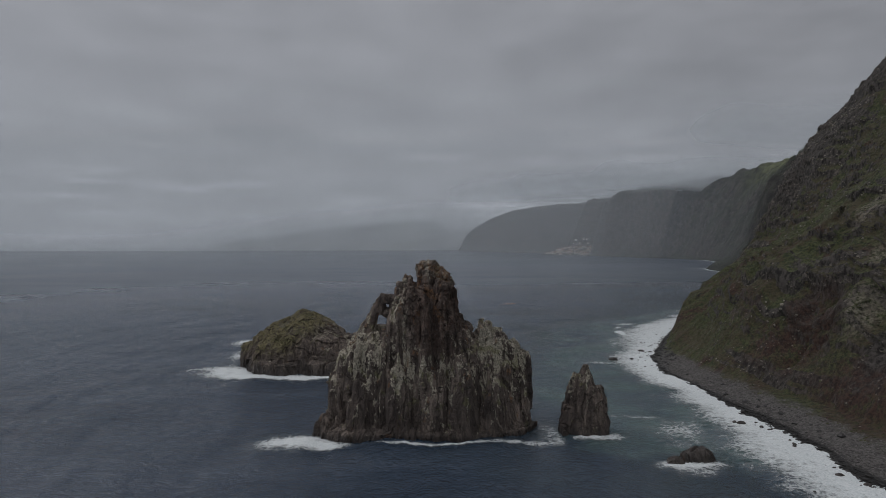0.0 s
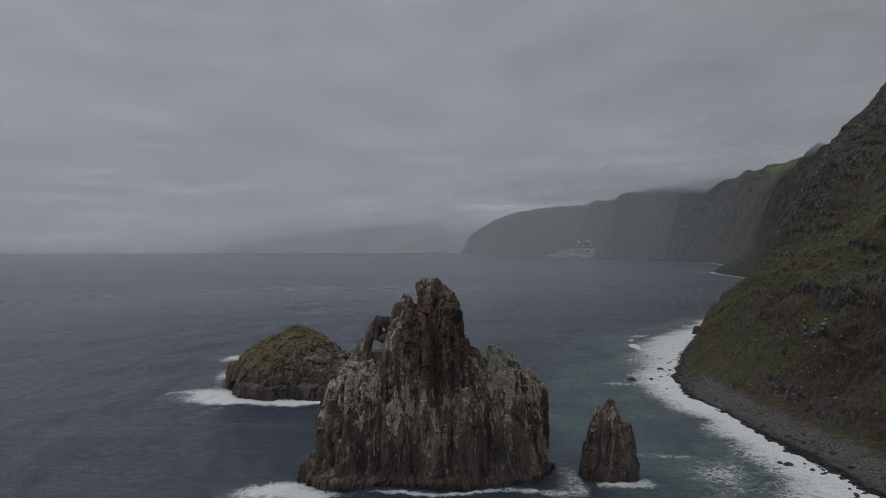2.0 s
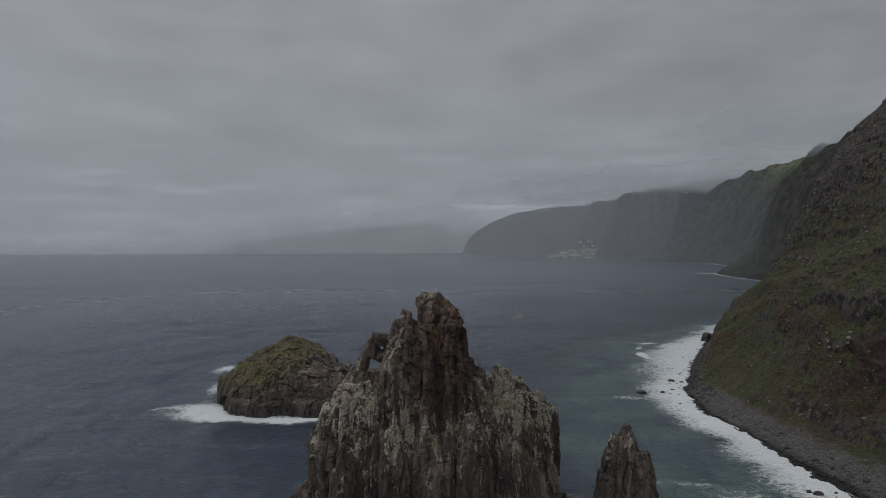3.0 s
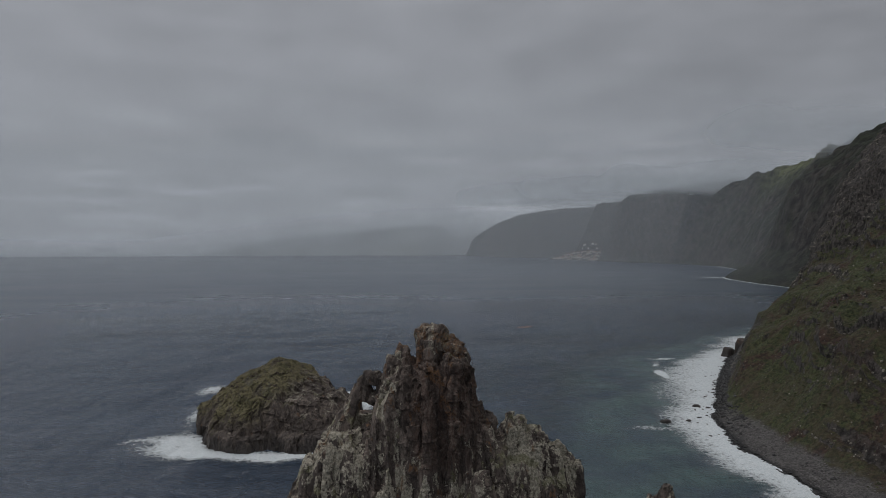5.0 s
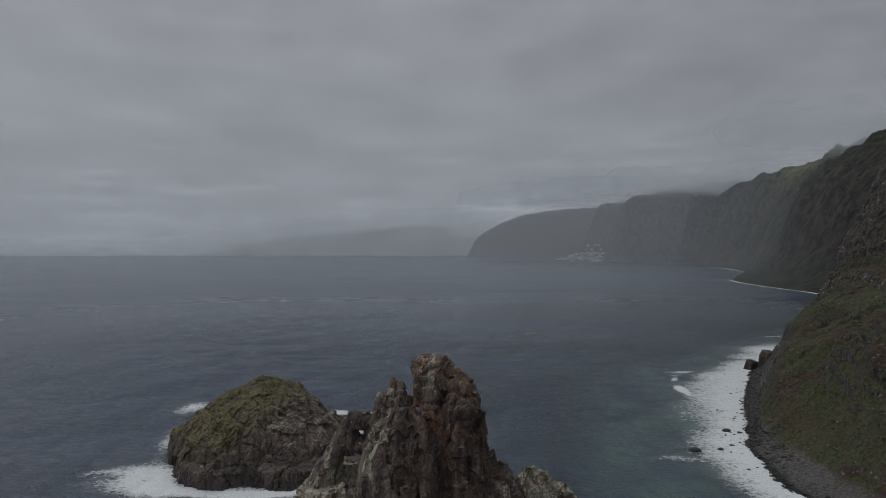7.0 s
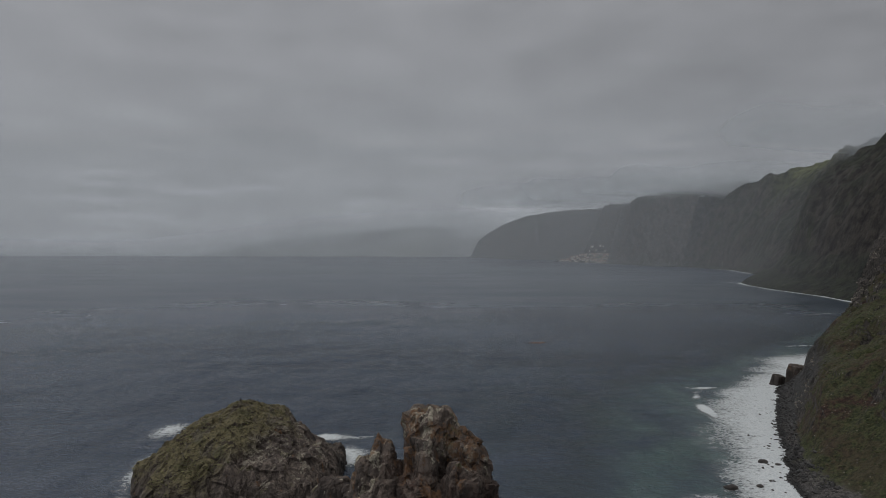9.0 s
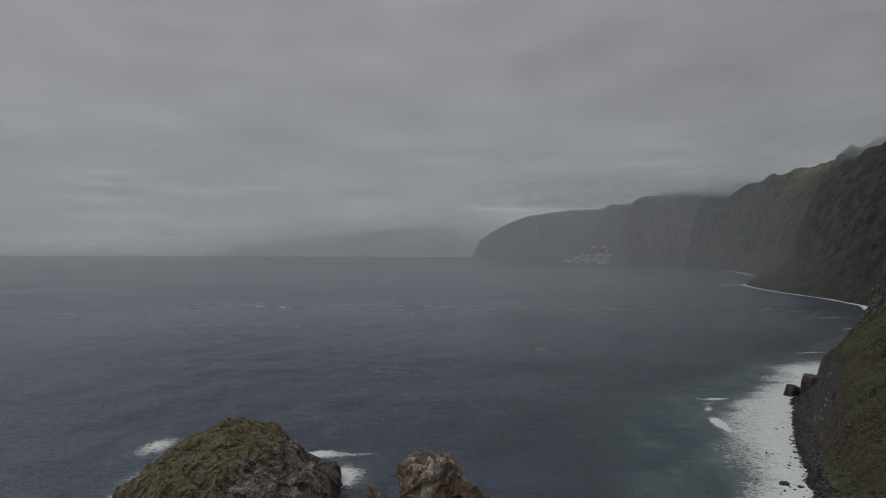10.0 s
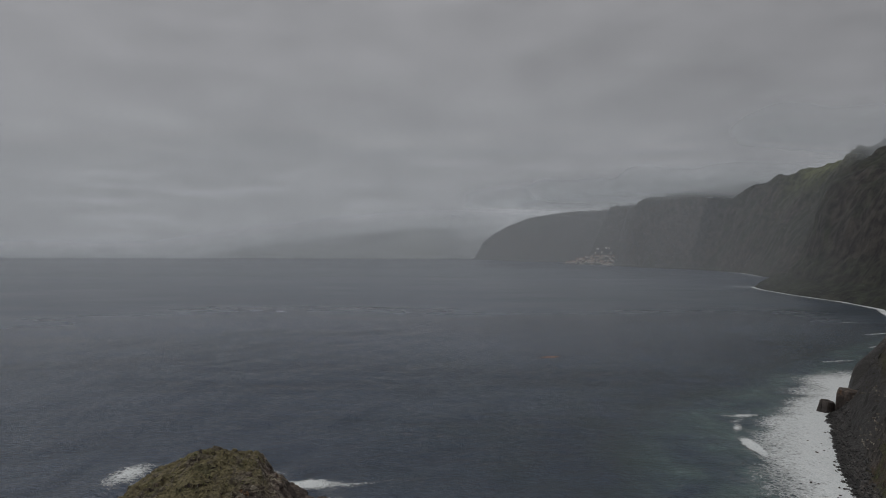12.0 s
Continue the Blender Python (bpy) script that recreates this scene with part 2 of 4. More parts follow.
def hill_material():
    k = Mat("hillside_scrub_and_rock")
    up = k.up()
    n_big = k.noise(0.028, 4, 0.55)
    n_mid = k.noise(0.11, 6, 0.62)
    n_fine = k.noise(0.7, 7, 0.72)
    n_gr = k.noise(0.33, 6, 0.7)
    turf = k.mix(k.step(n_fine, 0.38, 0.62), (0.026, 0.034, 0.014), (0.092, 0.105, 0.042))
    dry = k.mix(k.step(n_fine, 0.3, 0.7), (0.042, 0.037, 0.02), (0.1, 0.088, 0.047))
    turf = k.mix(k.step(k.math("ADD", k.math("MULTIPLY", n_gr, 0.5), k.math("MULTIPLY", k.noise(0.05, 4, 0.6), 0.5)), 0.46, 0.56), turf, dry)
    earth = k.mix(k.step(n_fine, 0.36, 0.64), (0.03, 0.017, 0.013), (0.085, 0.046, 0.034))
    rock = k.mix(k.step(k.noise(0.5, 6, 0.65, k.mapped(1, 1, 0.5)), 0.38, 0.62), (0.017, 0.015, 0.014), (0.1, 0.089, 0.081))
    pale = k.math("MULTIPLY", k.step(k.noise(0.16, 6, 0.7, k.mapped(1, 1, 2.0)), 0.57, 0.64), k.step(n_fine, 0.44, 0.56))
    rock = k.mix(k.math("MULTIPLY", pale, 0.6), rock, (0.3, 0.265, 0.225))
    c = k.mix(k.step(n_big, 0.48, 0.6), turf, k.mix(k.step(n_mid, 0.45, 0.6), turf, earth))
    steep = k.math("MULTIPLY", k.math("SUBTRACT", 1.0, up), 0.6)
    bare = k.step(k.math("ADD", k.math("MULTIPLY", k.attr("crag"), 0.6), k.math("ADD", k.math("MULTIPLY", n_mid, 0.9), steep)), 0.8, 0.93)
    c = k.mix(bare, c, rock)
    c = k.mix(k.math("MULTIPLY", k.attr("scar"), k.step(n_gr, 0.3, 0.6)), c, earth)
    st = k.math("MULTIPLY", k.step(k.voronoi(0.5), 0.22, 0.1), k.step(n_mid, 0.5, 0.6))
    c = k.mix(k.math("MULTIPLY", st, 0.7), c, (0.3, 0.27, 0.22))
    face = k.math("MULTIPLY", k.attr("pale"), k.step(k.math("ADD", k.math("MULTIPLY", n_gr, 0.6), k.math("MULTIPLY", n_fine, 0.4)), 0.4, 0.52))
    c = k.mix(face, c, k.mix(k.step(n_fine, 0.36, 0.62), (0.12, 0.105, 0.088), (0.37, 0.33, 0.27)))
    peb = k.voronoi(1.5, None, "F1", "Color")
    pn = k.node("ShaderNodeSeparateColor")
    k.link(peb, pn.inputs[0])
    shingle = k.mix(pn.outputs[0], (0.07, 0.066, 0.065), (0.19, 0.178, 0.172))
    shingle = k.mix(k.attr("wet"), shingle, (0.018, 0.018, 0.018))
    c = k.mix(k.math("MULTIPLY", k.attr("dark_foot"), k.step(n_gr, 0.1, 0.42)), c, (0.02, 0.018, 0.017))
    c = k.mix(k.attr("beach"), c, shingle)
    h = k.math("ADD", n_fine, k.math("MULTIPLY", n_mid, 1.5))
    return k.done(c, k.math("SUBTRACT", 0.95, k.math("MULTIPLY", k.attr("wet"), 0.45)), k.bump(h, 1.0, 1.5))


def mountain_material():
    k = Mat("far_mountain_scrub")
    n1 = k.noise(0.006, 5, 0.6)
    n2 = k.noise(0.045, 6, 0.68)
    green = k.mix(k.step(n2, 0.35, 0.65), (0.006, 0.009, 0.007), (0.03, 0.036, 0.022))
    rock = k.mix(k.step(n2, 0.35, 0.65), (0.008, 0.008, 0.008), (0.055, 0.048, 0.042))
    c = k.mix(k.step(k.math("ADD", n1, k.math("MULTIPLY", k.up(), -0.5)), 0.1, 0.36), green, rock)
    c = k.mix(k.math("MULTIPLY", k.attr("meadow"), k.step(n2, 0.3, 0.6)), c, (0.17, 0.19, 0.08))
    return k.done(c, 0.95, k.bump(k.math("ADD", n2, n1), 0.9, 10.0))


def sea_material():
    k = Mat("sea_water", 0.1)
    k.bsdf.inputs["IOR"].default_value = 1.42
    chop = k.noise(0.3, 5, 0.58, k.mapped(0.75, 1.0, 1.0, 24), 0.6)
    chop = k.math("SUBTRACT", 1.0, k.math("ABSOLUTE", k.math("SUBTRACT", k.math("MULTIPLY", chop, 2.0), 1.0)))
    swell = k.noise(0.06, 3, 0.55, k.mapped(0.6, 1.0, 1.0, 20), 0.4)
    gust = k.noise(0.008, 6, 0.62, k.mapped(0.35, 1.0, 1.0, 12))
    shoal = k.attr("shoal")
    silt = k.noise(0.035, 5, 0.6)
    s = k.math("MULTIPLY", shoal, k.step(silt, 0.2, 0.75))
    deep = k.mix(k.step(gust, 0.35, 0.65), (0.025, 0.042, 0.071), (0.049, 0.072, 0.109))
    c = k.mix(s, deep, k.mix(k.step(shoal, 0.78, 1.05), (0.031, 0.05, 0.051), (0.085, 0.14, 0.135)))
    far = k.noise(0.018, 2, 0.5, k.mapped(0.5, 1.0, 1.0, 16), 0.4)
    ripple = k.noise(0.85, 4, 0.6, k.mapped(0.7, 1.0, 1.0, 18), 0.5)
    chop = k.math("MULTIPLY", k.math("ADD", chop, k.math("MULTIPLY", ripple, 0.5)), k.attr("chop"))
    h = k.math("ADD", k.math("ADD", k.math("MULTIPLY", chop, 1.35), k.math("MULTIPLY", swell, k.math("ADD", 0.3, k.math("MULTIPLY", k.attr("chop"), 0.9)))), k.math("MULTIPLY", far, 1.2))
    h = k.math("MULTIPLY", h, k.math("ADD", 0.1, k.attr("chop")))
    rough = k.math("ADD", k.math("SUBTRACT", 0.32, k.math("MULTIPLY", k.attr("chop"), 0.16)), k.math("MULTIPLY", k.step(gust, 0.3, 0.7), 0.08))
    return k.done(c, rough, k.bump(h, 0.42, 2.0))


def foam_material(name="sea_foam", dark=(0.55, 0.61, 0.63), light=(0.82, 0.85, 0.86)):
    k = Mat(name, 0.8)
    lace = k.noise(0.3, 8, 0.7, k.mapped(0.6, 1.1, 1, 25), 1.4)
    fine = k.noise(1.7, 5, 0.7)
    d = k.attr("foam")
    web = k.voronoi(0.45, k.warped(0.9, 0.8, 1.0, 1.0), "DISTANCE_TO_EDGE")
    lace = k.math("ADD", k.math("MULTIPLY", lace, 0.75), k.math("MULTIPLY", k.step(web, 0.35, 0.0), 0.14))
    v = k.math("ADD", k.math("MULTIPLY", lace, 0.74), k.math("MULTIPLY", fine, 0.26))
    edge = k.math("SUBTRACT", 0.7, k.math("MULTIPLY", d, 0.56))
    a = k.math("MULTIPLY", k.step(v, k.math("SUBTRACT", edge, 0.04), k.math("ADD", edge, 0.3)), k.math("ADD", 0.45, k.math("MULTIPLY", d, 0.6)), True)
    tr = k.node("ShaderNodeBsdfTransparent")
    mx = k.node("ShaderNodeMixShader")
    k.link(a, mx.inputs[0])
    k.link(tr.outputs[0], mx.inputs[1])
    k.link(k.bsdf.outputs[0], mx.inputs[2])
    k.link(mx.outputs[0], k.out.inputs["Surface"])
    return k.done(k.mix(k.step(fine, 0.3, 0.7), dark, light), 0.8, k.bump(v, 0.6, 0.5))


def haze_material(name, tint=(0.87, 0.94, 1.0)):
    """A thin see-through veil standing in for distance haze; its set normals catch the sky from above."""
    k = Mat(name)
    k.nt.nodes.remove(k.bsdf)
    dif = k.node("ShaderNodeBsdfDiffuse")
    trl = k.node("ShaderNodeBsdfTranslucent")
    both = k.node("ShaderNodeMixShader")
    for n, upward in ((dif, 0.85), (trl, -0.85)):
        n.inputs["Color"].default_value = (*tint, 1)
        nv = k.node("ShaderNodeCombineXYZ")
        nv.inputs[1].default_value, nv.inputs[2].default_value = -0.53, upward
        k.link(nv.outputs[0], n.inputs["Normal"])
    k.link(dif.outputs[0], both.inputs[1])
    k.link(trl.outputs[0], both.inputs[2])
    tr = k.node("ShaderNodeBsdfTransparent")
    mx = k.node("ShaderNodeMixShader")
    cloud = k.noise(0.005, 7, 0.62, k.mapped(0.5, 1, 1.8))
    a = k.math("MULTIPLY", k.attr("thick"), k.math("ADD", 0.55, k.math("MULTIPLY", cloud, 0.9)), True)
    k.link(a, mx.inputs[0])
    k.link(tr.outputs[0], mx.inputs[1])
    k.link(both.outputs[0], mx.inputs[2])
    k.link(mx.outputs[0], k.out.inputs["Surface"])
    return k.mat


def plain(name, color, rough=0.8, var=0.25, scale=3.0):
    k = Mat(name, rough)
    n = k.noise(scale, 5, 0.6)
    lo = tuple(v * (1 - var) for v in color)
    hi = tuple(min(1, v * (1 + var)) for v in color)
    return k.done(k.mix(k.step(n, 0.3, 0.7), lo, hi), rough, k.bump(n, 0.4, 0.1))


M_ROCK = basalt("lichened_basalt", grass=0.0, lichen=1.0)
M_ISLET = basalt("turfed_basalt", grass=0.95, lichen=0.6, wet_to=9.0)
M_WETROCK = basalt("black_wet_basalt", lichen=0.0, wet_to=16.0)
M_HILL = hill_material()
M_MOUNT = mountain_material()
M_SEA = sea_material()
M_FOAM = foam_material()
M_HAZE = haze_material("haze_veil")
M_SLICK_FOAM = foam_material("weed_slick", (0.1, 0.06, 0.045), (0.2, 0.11, 0.075))
M_BOULDER = plain("dark_boulder", (0.05, 0.043, 0.04), 0.75, 0.5, 0.9)
M_OUTCROP = plain("weathered_outcrop", (0.25, 0.225, 0.19), 0.95, 0.55, 0.8)
M_PLASTER = plain("white_plaster", (0.72, 0.69, 0.64), 0.9, 0.1, 0.2)
M_TILE = plain("terracotta_tile", (0.26, 0.14, 0.1), 0.9, 0.3, 0.5)


def island_material(name, dark, light, rough=0.95):
    """Each loose piece of a joined mesh in a shade of its own."""
    k = Mat(name, rough)
    g = k.node("ShaderNodeNewGeometry")
    return k.done(k.mix(g.outputs["Random Per Island"], dark, light), rough)


M_SCRUB = island_material("low_scrub", (0.03, 0.035, 0.016), (0.105, 0.11, 0.05))
M_TUFT = island_material("olive_grass", (0.07, 0.068, 0.03), (0.2, 0.19, 0.09))
M_DRYSCRUB = island_material("dry_scrub", (0.036, 0.028, 0.017), (0.115, 0.09, 0.054))
M_SHINGLE = island_material("shingle_stone", (0.07, 0.066, 0.064), (0.21, 0.197, 0.19), 0.85)
M_WETSTONE = island_material("wet_black_stone", (0.01, 0.01, 0.01), (0.05, 0.047, 0.046), 0.5)


# ---------------------------------------------------------------- mesh helpers
def mesh_from(name, verts, faces, mat, attrs=None, shade=True):
    me = bpy.data.meshes.new(name)
    verts = np.asarray(verts, dtype=np.float32)
    faces = np.asarray(faces, dtype=np.int32)
    me.vertices.add(len(verts))
    me.vertices.foreach_set("co", verts.ravel())
    n = faces.shape[1]
    me.loops.add(len(faces) * n)
    me.loops.foreach_set("vertex_index", faces.ravel())
    me.polygons.add(len(faces))
    me.polygons.foreach_set("loop_start", np.arange(0, len(faces) * n, n, dtype=np.int32))
    me.polygons.foreach_set("use_smooth", np.full(len(faces), shade, dtype=bool))
    me.update(calc_edges=True)
    me.validate()
    for key, val in (attrs or {}).items():
        at = me.attributes.new(key, "FLOAT", "POINT")
        at.data.foreach_set("value", np.asarray(val, dtype=np.float32))
    me.materials.append(mat)
    return me


def grid_faces(nu, nv):
    i = np.arange(nu - 1)[:, None] * nv + np.arange(nv - 1)[None, :]
    i = i.ravel()
    return np.stack([i, i + nv, i + nv + 1, i + 1], 1)


def part(name, bm, material, parent, label=""):
    me = bpy.data.meshes.new(name)
    bm.to_mesh(me)
    bm.free()
    me.materials.append(material)
    ob = new(name, me)
    ob.parent = parent
    if label:
        tagged(ob, label)
    return ob


def lump(bm, x, y, rx, ry, z0, z1, ts=0.7, dx=0.0, dy=0.0, sq=2.6, round_top=0.25, seed=0, tsy=None):
    """Adds one tapering, closed boss to bm: an oval column with a rounded head that leans by dx, dy."""
    n, m = 28, 14
    rings = []
    for i in range(m + 1):
        t = i / m
        z = z0 + (z1 - z0) * t
        s = 1 + (ts - 1) * t
        sy = 1 + ((ts if tsy is None else tsy) - 1) * t
        if t > 1 - round_top:
            q = (t - 1 + round_top) / round_top
            cap = math.sqrt(max(0.0, 1 - 0.88 * q * q))
            s, sy = s * cap, sy * cap
        ring = []
        for j in range(n):
            a = 2 * math.pi * j / n
            ca, sa = math.cos(a), math.sin(a)
            r = (abs(ca) ** sq + abs(sa) ** sq) ** (-1 / sq)
            r *= 1 + 0.07 * math.sin(3 * a + seed) + 0.05 * math.sin(5 * a + 2.1 * seed + 2 * t)
            ring.append(bm.verts.new((x + dx * t + rx * s * r * ca, y + dy * t + ry * sy * r * sa, z)))
        rings.append(ring)
    for a, b in zip(rings, rings[1:]):
        for j in range(n):
            bm.faces.new((a[j], a[(j + 1) % n], b[(j + 1) % n], b[j]))
    bm.faces.new(rings[0][::-1])
    bm.faces.new(rings[-1])


def column(bm, x, y, rx, ry, z0, z1, seed, steps=((0, 1.0), (1, 0.85)), sides=6, lean=(0.0, 0.0), tilt=0.25, flat=1.0):
    """Adds one broken angular column to bm: an uneven polygon that shrinks by steps (share of height, scale) and ends in a slanting top.
    flat: how much more the depth shrinks than the width."""
    r = random.Random(seed)
    angles = [2 * math.pi * (k + r.uniform(-0.28, 0.28)) / sides for k in range(sides)]
    reach = [r.uniform(0.88, 1.12) for k in range(sides)]
    way = r.uniform(0, 6.28)
    sx, sy = tilt * math.cos(way), tilt * math.sin(way)
    rings = []
    for t, s in steps:
        ring = []
        for a, q in zip(angles, reach):
            px, py = rx * s * q * math.cos(a), ry * s * (1 + (flat - 1) * t) * q * math.sin(a)
            ring.append(bm.verts.new((x + lean[0] * t + px, y + lean[1] * t + py, z0 + (z1 - z0) * t + t * (sx * px + sy * py))))
        rings.append(ring)
    for a, b in zip(rings, rings[1:]):
        for j in range(sides):
            bm.faces.new((a[j], a[(j + 1) % sides], b[(j + 1) % sides], b[j]))
    bm.faces.new(rings[0][::-1])
    bm.faces.new(rings[-1])


def fused(bm, voxel):
    """The lumps of bm melted into one closed skin: vertices and quads."""
    me = bpy.data.meshes.new("skin")
    bm.to_mesh(me)
    bm.free()
    ob = new("skin", me)
    mod = ob.modifiers.new("fuse", "REMESH")
    mod.mode, mod.voxel_size = "VOXEL", voxel
    dg = bpy.context.evaluated_depsgraph_get()
    ev = ob.evaluated_get(dg)
    out = ev.to_mesh()
    co = np.zeros(len(out.vertices) * 3, dtype=np.float32)
    out.vertices.foreach_get("co", co)
    no = np.zeros(len(out.vertices) * 3, dtype=np.float32)
    out.vertices.foreach_get("normal", no)
    vi = np.zeros(len(out.loops), dtype=np.int32)
    out.loops.foreach_get("vertex_index", vi)
    ev.to_mesh_clear()
    bpy.data.objects.remove(ob)
    bpy.data.meshes.remove(me)
    return co.reshape(-1, 3).astype(float), no.reshape(-1, 3).astype(float), vi.reshape(-1, 4)


def craggy(co, no, amp, seed, calm=None):
    """Pushes a skin out and in: upright flutes, broken blocks and small crags."""
    p = co.copy()
    side = np.sqrt(no[:, 0] ** 2 + no[:, 1] ** 2)
    warp = np.stack([fbm(p * 0.12, 3, 0.5, seed + 40), fbm(p * 0.12 + 31, 3, 0.5, seed + 41), fbm(p * 0.12 + 57, 3, 0.5, seed + 42)], 1) * 2.2
    q = p + warp
    big = fbm(q * np.array([0.11, 0.11, 0.05]), 3, 0.5, seed)
    flute = ridged(q * np.array([0.26, 0.26, 0.03]), 2, 0.5, seed + 5)
    rib = ridged(q * np.array([0.6, 0.6, 0.04]), 2, 0.5, seed + 6)
    fine = fbm(p * 1.1, 3, 0.6, seed + 15)
    panel = facets(q * np.array([0.13, 0.13, 0.03]), seed + 29, 0.9)
    block = facets(q * np.array([0.3, 0.3, 0.045]), seed + 9, 0.8)
    small = facets(q * np.array([0.75, 0.75, 0.1]), seed + 19, 0.7)
    push = 1.0 * big + 0.6 * flute * side + 0.6 * rib * side + 1.7 * panel + 1.35 * block + 0.55 * small + 0.22 * fine
    high = smooth(24, 36, p[:, 2])
    chip = facets(q * np.array([1.5, 1.5, 0.8]), seed + 49, 0.8)
    broken = facets(q * np.array([0.42, 0.42, 0.36]), seed + 59, 1.0)
    push = push * (1 - 0.35 * high) + 0.34 * chip + 1.5 * high * broken
    if calm is not None:
        push = push * calm
    return co + no * (amp * push)[:, None]


def vertex_normals(co, f):
    n = np.cross(co[f[:, 2]] - co[f[:, 0]], co[f[:, 3]] - co[f[:, 1]])
    out = np.zeros_like(co)
    for c in range(4):
        np.add.at(out, f[:, c], n)
    return out / np.maximum(1e-9, np.linalg.norm(out, axis=1))[:, None]


# ---------------------------------------------------------------- the coast in numbers
SHORE_Y = [-200, 60, 150, 211, 250, 273, 305, 337, 371, 420, 443, 474, 489, 520, 553, 590, 661, 760]
SHORE_X = [105, 111, 111, 113, 110.5, 108, 109, 117, 134, 158, 170, 187, 200, 229, 250, 278, 342, 430]
SEA_RISE_FROM, SEA_END, SEA_RISE = 3000.0, 4950.0, 50.0


def shore_x(y):
    return np.interp(y, SHORE_Y, SHORE_X)


def sea_level(y):
    """The sea's mean height: flat, and lifted a little towards the end of the sheet, so that the horizon stands as high as over a longer sea."""
    u = np.clip((np.asarray(y, dtype=float) - SEA_RISE_FROM) / (SEA_END - SEA_RISE_FROM), 0, 1)
    return SEA_RISE * u * u


KNOTS = [0, 3, 9, 16, 24, 32, 42, 50, 70, 85, 105, 130, 160, 220, 320, 460]
HILL_STATIONS = {
    -100: [0, 1, 3, 4, 5, 14, 34, 46, 76, 95, 120, 150, 185, 250, 340, 430],
    150: [0, 1, 3, 4, 5, 14, 34, 46, 76, 95, 120, 150, 185, 250, 340, 430],
    240: [0, 1, 3, 4, 5, 19, 38, 46, 66, 82, 106, 140, 180, 250, 340, 430],
    280: [0, 1, 3, 4.5, 14, 27, 42, 51, 69, 82, 102, 135, 175, 245, 340, 430],
    320: [0, 1, 3, 6, 12, 21, 44, 50, 64, 75, 92, 122, 160, 235, 330, 420],
    372: [0, 1, 9, 28, 33, 36, 41, 45, 55, 65, 88, 128, 160, 220, 310, 400],
    425: [0, 1, 6, 23, 33, 38, 43, 47, 58, 78, 122, 154, 200, 256, 340, 420],
    470: [0, 1, 3, 9, 29, 37, 44, 49, 84, 116, 140, 166, 203, 258, 340, 420],
    535: [0, 3, 8, 13, 20, 28, 60, 90, 126, 148, 170, 195, 225, 275, 340, 420],
    552: [0, 11, 17, 21, 26, 32, 58, 84, 124, 150, 172, 197, 227, 277, 341, 421],
    570: [0, 10, 16, 20, 26, 36, 60, 84, 124, 154, 174, 199, 229, 279, 344, 424],
    600: [0, 3, 8, 13, 24, 42, 66, 80, 118, 160, 180, 205, 235, 285, 350, 430],
    760: [0, 3, 8, 13, 24, 42, 66, 80, 118, 160, 180, 205, 235, 285, 350, 430],
}


def hill_height(d, y):
    """Height over the sea, d metres inland of the shoreline."""
    ys = sorted(HILL_STATIONS)
    prof = np.array([np.interp(d, KNOTS, HILL_STATIONS[k]) for k in ys])
    i = np.clip(np.searchsorted(ys, y) - 1, 0, len(ys) - 2)
    ya = np.array(ys, dtype=float)
    t = np.clip((y - ya[i]) / (ya[i + 1] - ya[i]), 0, 1)
    t = t * t * (3 - 2 * t)
    n = np.arange(len(d))
    return prof[i, n] * (1 - t) + prof[i + 1, n] * t


HILL_FIELD = {}


